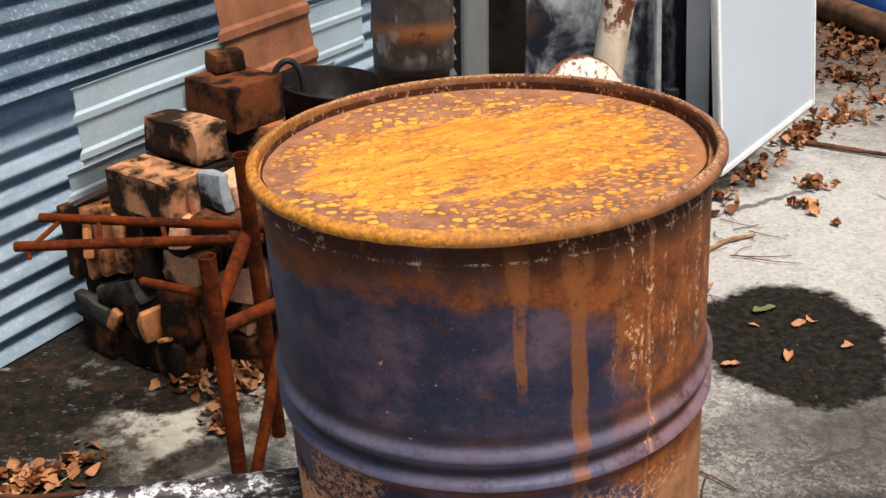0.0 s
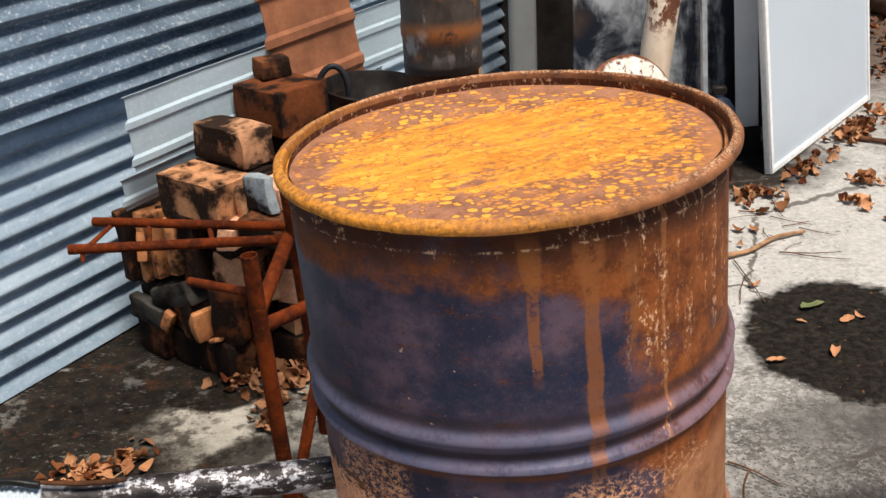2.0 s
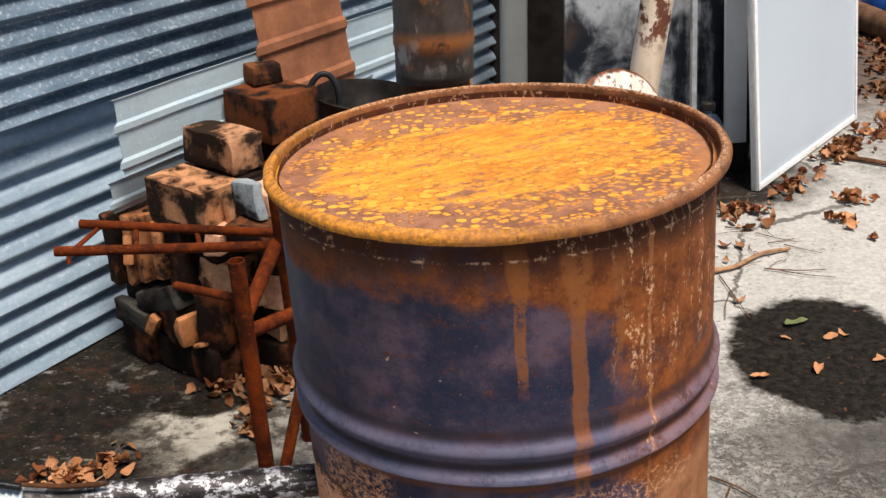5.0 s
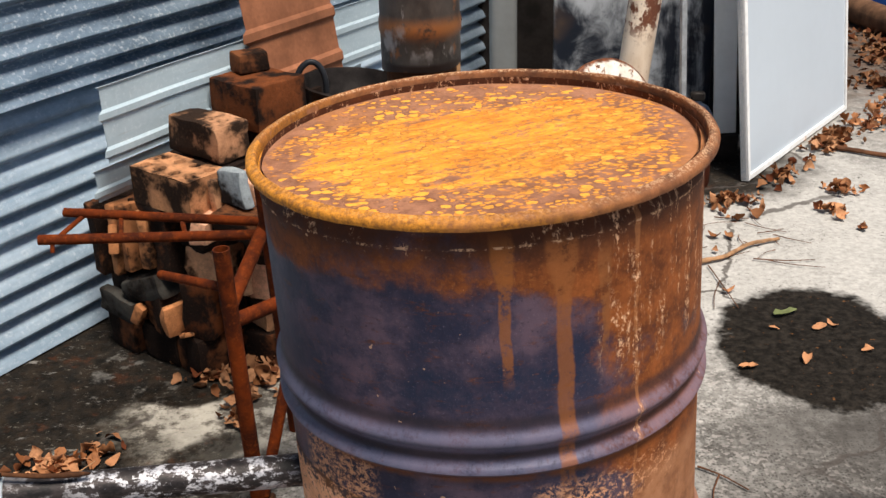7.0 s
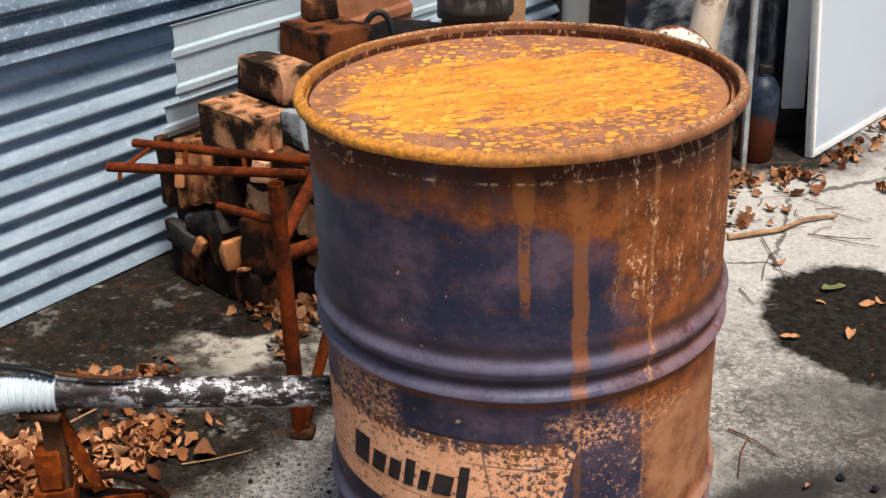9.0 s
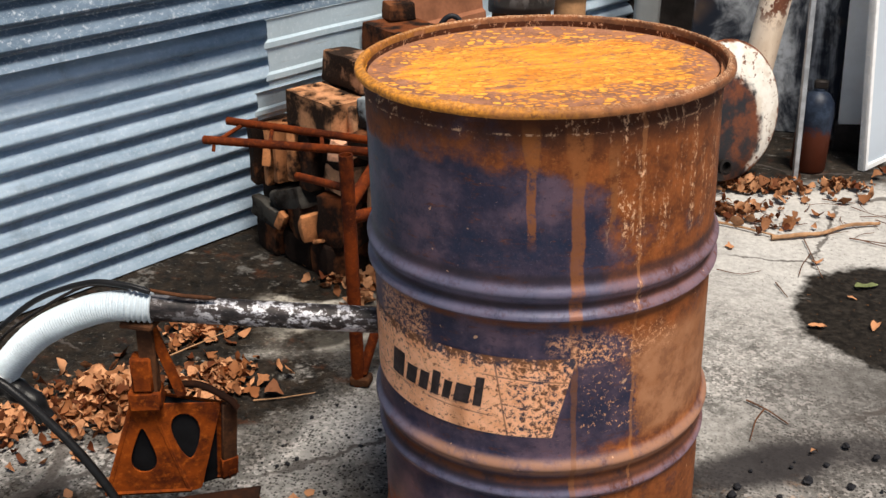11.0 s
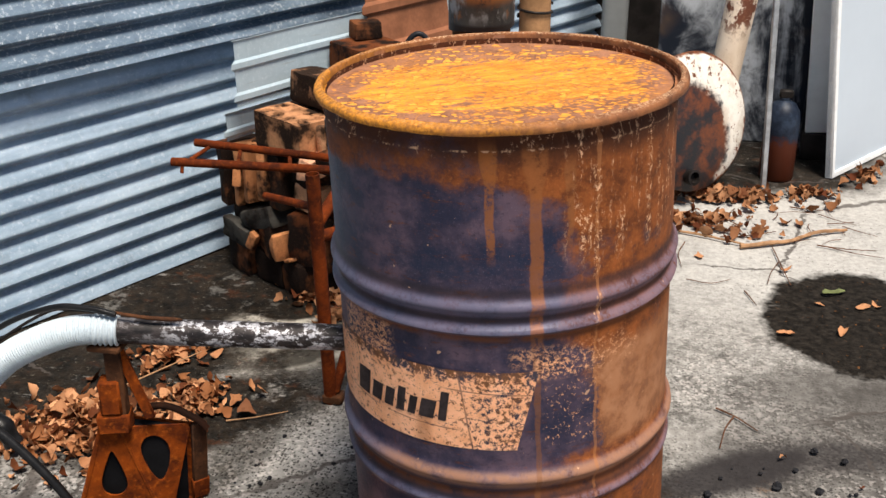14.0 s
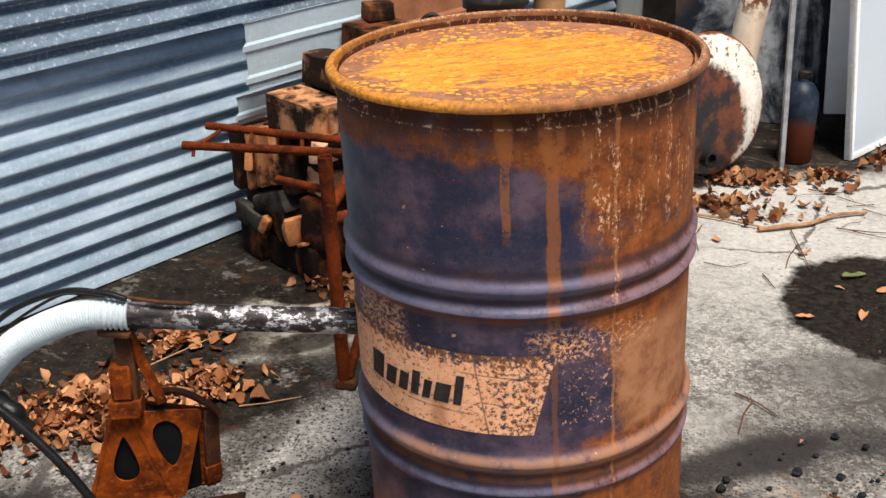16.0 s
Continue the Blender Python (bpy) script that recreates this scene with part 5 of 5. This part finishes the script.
# ---- ribbed sheets leaning at the wall ----
def bm_ribbed(length, height, ribs, depth, thick=0.0012, wave=0.0, steps=24):
    """A pressed sheet: flat pans between raised level ribs; x along, z up."""
    bm = bmesh.new()
    prof = [(0.0, 0.0)]
    pitch = height / ribs
    for k in range(ribs):
        z = k * pitch
        prof += [(z + pitch * 0.12, 0.0), (z + pitch * 0.20, -depth), (z + pitch * 0.36, -depth), (z + pitch * 0.44, 0.0)]
    prof.append((height, 0.0))
    prof.append((height + 0.006, -depth * 0.8))
    f, b = [], []
    for z, y in prof:
        f.append([bm.verts.new((length * i / steps + (0.006 * noise.noise(Vector((0, z * 40, 0))) + 2.6 * y) * (i == 0), y + wave * noise.noise(Vector((i * 0.21, z, 1.7))), z)) for i in range(steps + 1)])
    for v0, v1 in zip(f, f[1:]):
        for i in range(steps):
            bm.faces.new((v0[i], v0[i + 1], v1[i + 1], v1[i]))
    bmesh.ops.recalc_face_normals(bm, faces=bm.faces[:])
    bmesh.ops.solidify(bm, geom=bm.faces[:], thickness=thick)
    return bm


AL = math.degrees(math.atan2(0.88, 0.475))
thing("ribbed_sheet", bm_ribbed(1.22, 0.185, 2, 0.0052, wave=0.006), M_white_sheet, "pale ribbed metal sheet propped along the wall behind the bricks", "metal sheet", "ribbed sheets", smooth=False, m=pose(-0.936, 1.105, 0.553, 0, 0, AL))
thing("ribbed_sheet", bm_ribbed(1.15, 0.079, 1, 0.006, wave=0.004), M_white_sheet, "pale ribbed metal sheet lying on edge along the bricks", "metal sheet", "ribbed sheets", smooth=False, m=pose(-0.998, 1.157, 0.431, 0, 0, AL))
thing("tan_sheet", bm_ribbed(0.385, 0.66, 5, 0.010, steps=10), M_tan_sheet, "tan ribbed metal sheet leaning upright behind the pot", "metal sheet", m=pose(-0.672, 1.546, 0.582, 0, 0, AL) @ pose(0, -0.026, 0, -9, 0, 0))
brick((-0.575, 1.665, 0.288), (0.12, 0.10, 0.575), AL, M_brick_sooty, 0, label="tall sooty block behind the pot", seed=91, group="brick pile")

# ---- wooden post with wire ----
post = thing("wooden_post", rough(bm_tube([(-0.143, 1.50, 0.3 * k) for k in range(8)], 0.047, 18), 0.003, 9), M_post, "round yellowish wooden post with wire round it", "post")
part("wire", bm_tube([(-0.143 + 0.050 * math.cos(a), 1.50 + 0.050 * math.sin(a), 0.80 - 0.004 * a) for a in [0.25 * k for k in range(40)]], 0.004, 8), M_iron, post, "dark twisted wire")

# ---- back of the yard ----
thing("wall_north", bm_box(2.0, 0.08, 2.4, Matrix.Translation((0.35, 3.35, 1.2))), M_dark, "dark boarded wall at the back of the yard", "wall", kind="structure")
thing("grey_post", bm_box(0.11, 0.10, 2.2, Matrix.Translation((0.022, 2.98, 1.1)), 0.03, 3), M_grey_panel, "square grey painted post", "post")
bd = thing("smoked_board", bm_box(0.635, 0.025, 1.9, Matrix.Translation((0.53, 2.81, 0.95)), 0.003), M_smoked, "black board with cloudy white smoke marks", "board")
part("edge_strip", bm_box(0.036, 0.035, 1.9, Matrix.Translation((0.833, 2.80, 0.951)), 0.003), M_blueblack, bd, "black steel edge")
thing("panelling", bm_box(0.082, 0.02, 1.5, pose(0.802, 2.620, 0.858, 0, -3.6, 0), 0.003), M_panel_back, "pale grey painted panel standing beside the white board", "panel")
thing("timber_block", bm_box(0.10, 0.06, 0.105, Matrix.Translation((0.850, 2.632, 0.0525)), 0.006, 2), M_dark, "dark timber block under the pale panel", "block")
thing("plinth", bm_box(0.9, 0.10, 0.10, Matrix.Translation((0.62, 2.97, 0.05)), 0.006), M_dark, "dark timber sill under the panels", "sill")
PAN = pose(0.892, 2.380, 0.004, 0, 0, 55.4) @ pose(0, 0, 0, -6.2, 0, 0)
pan = thing("white_board", bm_box(1.04, 0.022, 1.25, Matrix.Translation((0.52, 0.012, 0.627)), 0.001), M_panel, "large white board leaning with its lower edge on the ground", "board", m=PAN)
part("edge_trim", bm_box(0.022, 0.03, 1.254, Matrix.Translation((0.011, 0.0085, 0.627)), 0.002), M_panel_edge, pan, "bright white edge trim")
part("edge_trim", bm_box(0.022, 0.03, 1.254, Matrix.Translation((1.029, 0.0085, 0.627)), 0.002), M_panel_edge, pan, "bright white edge trim")
part("edge_trim", bm_box(0.996, 0.03, 0.022, Matrix.Translation((0.52, 0.0085, 0.011)), 0.002), M_panel_edge, pan, "bright white edge trim")
birch = thing("peeling_post", rough(bm_tube([(0.418 + 0.0198 * k, 2.345 + 0.009 * k, 0.16 * k) for k in range(12)], 0.055, 18), 0.004, 8), M_birch, "pale post with peeling reddish bark leaning on the board", "post")
thing("steel_rod", bm_box(0.020, 0.020, 1.6, pose(0.604, 2.275, 0.80, -5, -1.2, 12), 0.003), M_alloy, "grey square steel rod leaning upright", "rod")
can = thing("gas_bottle", bm_lathe([(0.001, 0.0), (0.059, 0.0), (0.064, 0.01), (0.064, 0.25), (0.060, 0.28), (0.042, 0.312), (0.020, 0.325), (0.020, 0.335), (0.001, 0.335)], 28), M_can, "small blue steel bottle rusted red below", "gas bottle", m=Matrix.Translation((0.690, 2.37, 0.001)) @ Matrix.Diagonal((1, 1, 0.93, 1)))
part("valve", bm_box(0.05, 0.03, 0.035, Matrix.Translation((0.004, 0, 0.35)), 0.006), M_iron, can, "black valve")
DISC = pose(0.366, 2.075, 0.289, 78, 0, 42)
dr = 0.247
disc = thing("enamel_disc", bm_lathe([(0.001, 0.024), (0.08, 0.022), (0.17, 0.012), (dr - 0.012, 0.0), (dr, -0.010), (dr - 0.003, -0.028), (dr - 0.010, -0.028), (dr - 0.018, -0.006), (0.17, 0.004), (0.001, 0.014)], 48), M_disc, "chipped white enamel disc, rusty and burnt black, leaning on the post", "disc", m=DISC)
part("socket", bm_lathe([(0.001, 0.0), (0.026, 0.0), (0.028, 0.03), (0.020, 0.032), (0.018, 0.012), (0.001, 0.012)], 20), M_iron, disc, "short black pipe socket", m=Matrix.Translation((-0.055, -0.185, 0.012)))

# ---- far corner: log and tarpaulin ----
thing("log", rough(bm_tube([(1.86 + 0.06 * k, 5.5 - 0.26 * k, 0.075) for k in range(8)], 0.075, 16), 0.012, 4), M_log, "weathered log lying among fallen leaves", "log")
bmt = bmesh.new()
bmesh.ops.create_icosphere(bmt, subdivisions=4, radius=1)
for v in bmt.verts:
    v.co = Vector((v.co.x * 0.7, v.co.y * 0.45, max(-0.02, v.co.z * 0.35)))
    v.co += noise.noise_vector(v.co * 4) * 0.07
    v.co.z = max(v.co.z, 0.0)
thing("tarpaulin", bmt, M_tarp, "crumpled blue tarpaulin heaped on the ground", "tarpaulin", m=Matrix.Translation((2.75, 5.25, 0)))

# ---- leaves, twigs, charcoal ----
def leaf_shape(rng, size):
    """Points and faces of one curled dry leaf, lying near z = 0."""
    n = 5
    pts, faces = [], []
    curl, fold, w = rng.uniform(-0.6, 1.1), rng.uniform(-0.2, 1.1), rng.uniform(0.2, 0.5)
    for i in range(n + 1):
        t = i / n
        half = w * math.sin(math.pi * min(1, t * 0.92 + 0.06)) ** 0.8 * (1 + 0.5 * rng.uniform(-1, 1))
        z = curl * (t - 0.5) ** 2 * 1.6 + rng.uniform(-0.05, 0.05)
        pts += [Vector((t - 0.5, -half, z + fold * half)), Vector((t - 0.5, 0, z)), Vector((t - 0.5, half, z + fold * half))]
    for i in range(n):
        for k in (0, 1):
            a = 3 * i + k
            faces.append((a, a + 1, a + 4, a + 3))
    return [p * size for p in pts], faces


def litter(name, label, places, seed, sizes=(0.03, 0.06), flat=0.6, material=None):
    """Many small leaves in one mesh; places: a function of the generator that gives x, y, z."""
    rng = random.Random(seed)
    verts, faces = [], []
    for x, y, z in places(rng):
        pts, fs = leaf_shape(rng, rng.uniform(*sizes))
        turn = Euler((rng.gauss(0, flat), rng.gauss(0, flat), rng.uniform(0, 6.28))).to_matrix()
        pts = [turn @ p for p in pts]
        low = min(p.z for p in pts)
        k = len(verts)
        verts += [(p.x + x, p.y + y, p.z - low + z + 0.002) for p in pts]
        faces += [tuple(k + i for i in f) for f in fs]
    me = bpy.data.meshes.new(name)
    me.from_pydata(verts, [], faces)
    for p in me.polygons:
        p.use_smooth = True
    me.materials.append(material or M_leaf)
    return tagged(new(name, me), label, "leaves", "", "stuff")


def blob(cx, cy, rx, ry, n, turn=0.0, heap=0.004):
    def give(rng):
        out = []
        for _ in range(n):
            r, a = min(1.25, abs(rng.gauss(0, 0.55))), rng.uniform(0, 6.28)
            u, v = rx * r * math.cos(a), ry * r * math.sin(a)
            c, s = math.cos(radians(turn)), math.sin(radians(turn))
            out.append((cx + u * c - v * s, cy + u * s + v * c, heap * max(0, 1 - r) * rng.random()))
        return out
    return give


def many(*gives):
    return lambda rng: [p for g in gives for p in g(rng)]


litter("leaf_pile", "heap of dry tan fallen leaves on the concrete", many(blob(-1.04, 0.25, 0.25, 0.19, 640, 40, 0.05), blob(-0.82, 0.42, 0.13, 0.10, 150, 35, 0.03), blob(-0.98, 0.62, 0.15, 0.09, 100, 40, 0.02), blob(-1.22, 0.10, 0.14, 0.10, 110, 30, 0.02)), 3, (0.016, 0.046))
litter("leaf_litter", "dry reddish leaves drifted along the foot of the boards", many(blob(0.45, 2.10, 0.35, 0.10, 300, 0, 0.03), blob(0.78, 2.18, 0.16, 0.07, 60, 20, 0.02), blob(0.40, 1.85, 0.26, 0.12, 110, 10), blob(0.55, 1.75, 0.20, 0.10, 24, 25), blob(1.03, 2.42, 0.16, 0.05, 50, 52, 0.02), blob(1.30, 2.80, 0.26, 0.08, 170, 52, 0.03)), 5, (0.018, 0.050), 0.6, M_leaf_red)
litter("leaf_litter", "small clumps of dry brown leaves on the concrete", many(blob(1.20, 2.28, 0.08, 0.06, 46, 0, 0.02), blob(1.12, 2.09, 0.05, 0.04, 22), blob(1.17, 1.96, 0.03, 0.03, 5), blob(1.55, 3.03, 0.14, 0.10, 60, 0, 0.03), blob(1.75, 3.25, 0.18, 0.10, 50)), 8, (0.018, 0.045))
litter("leaf_litter", "deep brown leaf litter at the end of the yard", many(blob(1.95, 4.2, 0.55, 0.9, 420, 0, 0.03), blob(1.75, 3.6, 0.30, 0.30, 90)), 9, (0.02, 0.05), 0.5, M_leaf_wet)
litter("leaf_litter", "dry leaves caught at the foot of the brick pile", many(blob(-0.72, 1.02, 0.12, 0.05, 30, 10, 0.01), blob(-0.56, 1.06, 0.16, 0.10, 150, 30, 0.03), blob(-0.80, 1.13, 0.12, 0.04, 30, -20, 0.01), blob(-0.62, 0.93, 0.07, 0.05, 24, 30), blob(-0.62, 0.84, 0.06, 0.06, 16)), 11, (0.02, 0.045), 0.6, M_leaf_red)
litter("leaf_litter", "few dry leaves on the damp concrete by the stand", many(blob(-0.83, -0.13, 0.20, 0.12, 26, 0), blob(-0.55, -0.02, 0.06, 0.05, 4), blob(-0.60, -0.24, 0.02, 0.02, 0), blob(-0.95, -0.14, 0.08, 0.04, 26, 20, 0.01), blob(0.85, 0.45, 0.3, 0.3, 3)), 14, (0.014, 0.036), 0.35, M_leaf_red)


def single_leaf(x, y, z, size, yaw, seed, material=None, label="single dry tan leaf lying on the oil stain", group="leaves on the oil stain"):
    rng = random.Random(seed)
    pts, fs = leaf_shape(rng, size)
    low = min(p.z for p in pts)
    me = bpy.data.meshes.new("leaf")
    me.from_pydata([(p.x, p.y, p.z - low) for p in pts], [], fs)
    for p in me.polygons:
        p.use_smooth = True
    me.materials.append(material or M_leaf)
    ob = new("leaf", me)
    ob.matrix_world = pose(x, y, z, 0, 0, yaw)
    return tagged(ob, label, "leaf", group)


for k, (x, y, s, yaw) in enumerate(((0.628, 1.07, 0.05, 10), (0.863, 1.288, 0.055, 40), (0.90, 1.30, 0.04, 120), (0.784, 1.111, 0.05, 70), (0.95, 1.16, 0.035, 20), (0.74, 1.28, 0.03, 150))):
    single_leaf(x, y, 0.002, s, yaw, 40 + k)
single_leaf(0.79, 1.365, 0.002, 0.075, 25, 71, mat_plain("green_leaf", (0.13, 0.15, 0.06), 0.6, 0, 0.3, 40), "narrow pale green leaf lying on the oil stain")
for k, (x, y, s, yaw) in enumerate(((-0.492, 0.019, 0.050, 15), (-0.47, 0.055, 0.028, 80), (-0.90, -0.02, 0.045, 130), (0.66, 1.50, 0.040, 20), (0.40, 1.56, 0.045, 100))):
    single_leaf(x, y, 0.002, s, yaw, 90 + k, None, "single dry tan leaf lying on the concrete", "leaves on the concrete")


def twig(points, r, label="bare brown twig lying on the concrete", taper=0.5, seed=0, material=None):
    pts = smooth_line(points, 6)
    n = len(pts) - 1
    bm = bm_tube(pts, r, 8, True, [r * (1 - taper * k / n) for k in range(n + 1)])
    return thing("twig", rough(bm, r * 0.35, 40, seed), material or M_wood, label, "twig", "fallen twigs")


twig([(0.53, 1.652, 0.009), (0.62, 1.69, 0.011), (0.70, 1.735, 0.009), (0.78, 1.81, 0.012), (0.885, 1.862, 0.009)], 0.0085, "pale bare branch lying on the concrete", 0.35)
twig([(1.22, 2.76, 0.012), (1.38, 2.67, 0.012), (1.60, 2.53, 0.012)], 0.011, "dark stick lying on the concrete", 0.3, 0, M_wood_dark)
twig([(0.432, 0.646, 0.004), (0.474, 0.617, 0.005), (0.526, 0.564, 0.004)], 0.0024, "thin dark twig fallen on the concrete", 0.5, 0, M_wood_dark)
twig([(0.474, 0.617, 0.005), (0.452, 0.560, 0.004), (0.437, 0.473, 0.004)], 0.0022, "thin dark twig fallen on the concrete", 0.5, 1, M_wood_dark)
twig([(-0.72, 0.36, 0.004), (-0.66, 0.385, 0.005), (-0.588, 0.429, 0.004)], 0.0020, "pale straw lying on the damp concrete")
twig([(-0.971, -0.118, 0.006), (-0.86, -0.122, 0.007), (-0.753, -0.116, 0.006)], 0.0034, "tan stick lying on the damp concrete")
twig([(-1.00, 0.40, 0.045), (-0.93, 0.50, 0.05), (-0.88, 0.60, 0.045)], 0.0024, "thin grey stick on the leaf heap")
twig([(0.613, 0.279, 0.004), (0.645, 0.262, 0.006), (0.690, 0.226, 0.004)], 0.0030, "reddish stick lying on the concrete", 0.4, 4, M_wood_dark)
twig([(0.633, 1.671, 0.005), (0.652, 1.52, 0.006), (0.668, 1.395, 0.004)], 0.0020, "thin dark twig fallen on the concrete", 0.4, 5, M_wood_dark)
twig([(0.645, 1.56, 0.005), (0.615, 1.47, 0.006), (0.600, 1.39, 0.004)], 0.0017, "thin dark twig fallen on the concrete", 0.4, 6, M_wood_dark)
twig([(0.332, 1.745, 0.008), (0.43, 1.715, 0.010), (0.555, 1.668, 0.008)], 0.0048, "pale bare branch lying on the concrete", 0.3, 7)
twig([(0.36, 1.38, 0.004), (0.43, 1.36, 0.005), (0.49, 1.40, 0.004)], 0.0016, "thin dark twig fallen on the concrete", 0.4, 8, M_wood_dark)
twig([(0.53, 1.33, 0.004), (0.545, 1.28, 0.005), (0.56, 1.24, 0.004)], 0.0020, "thin dark twig fallen on the concrete", 0.4, 9, M_wood_dark)
rng = random.Random(21)
for k in range(26):
    x, y, a = rng.uniform(0.34, 0.90), rng.uniform(1.62, 2.10), rng.uniform(0, 6.28)
    l = rng.uniform(0.05, 0.20)
    twig([(x, y, 0.004), (x + l * 0.5 * math.cos(a), y + l * 0.5 * math.sin(a), 0.006), (x + l * math.cos(a + 0.15), y + l * math.sin(a + 0.15), 0.004)], rng.uniform(0.0012, 0.0026), "thin dark twig fallen on the concrete", 0.5, k, M_wood_dark)


def lump(x, y, s, seed):
    bm = bmesh.new()
    bmesh.ops.create_icosphere(bm, subdivisions=2, radius=s)
    for v in bm.verts:
        v.co.z *= 0.6
        v.co += noise.noise_vector(v.co / s * 1.3 + Vector((seed, 0, 0))) * s * 0.45
    low = min(v.co.z for v in bm.verts)
    return thing("charcoal_lump", bm, M_coal, "small black lump of charcoal on the concrete", "charcoal", "charcoal crumbs", m=Matrix.Translation((x, y, -low - 0.001)), smooth=False)


for k, (x, y, s) in enumerate(((0.554, 0.346, 0.011), (0.648, 0.501, 0.010), (0.406, 0.289, 0.009), (0.395, 0.255, 0.010), (0.60, 0.42, 0.007), (0.645, 0.35, 0.009), (0.40, 0.155, 0.009), (0.36, 0.16, 0.007), (0.71, 0.47, 0.008), (0.68, 0.29, 0.009), (0.52, 0.22, 0.007))):
    lump(x, y, s, k * 3.1)
for k in range(60):
    lump(rng.uniform(-0.62, -0.36) if k % 2 else rng.uniform(0.36, 0.9), rng.uniform(-0.05, 0.42), rng.uniform(0.0025, 0.006), k * 1.3)
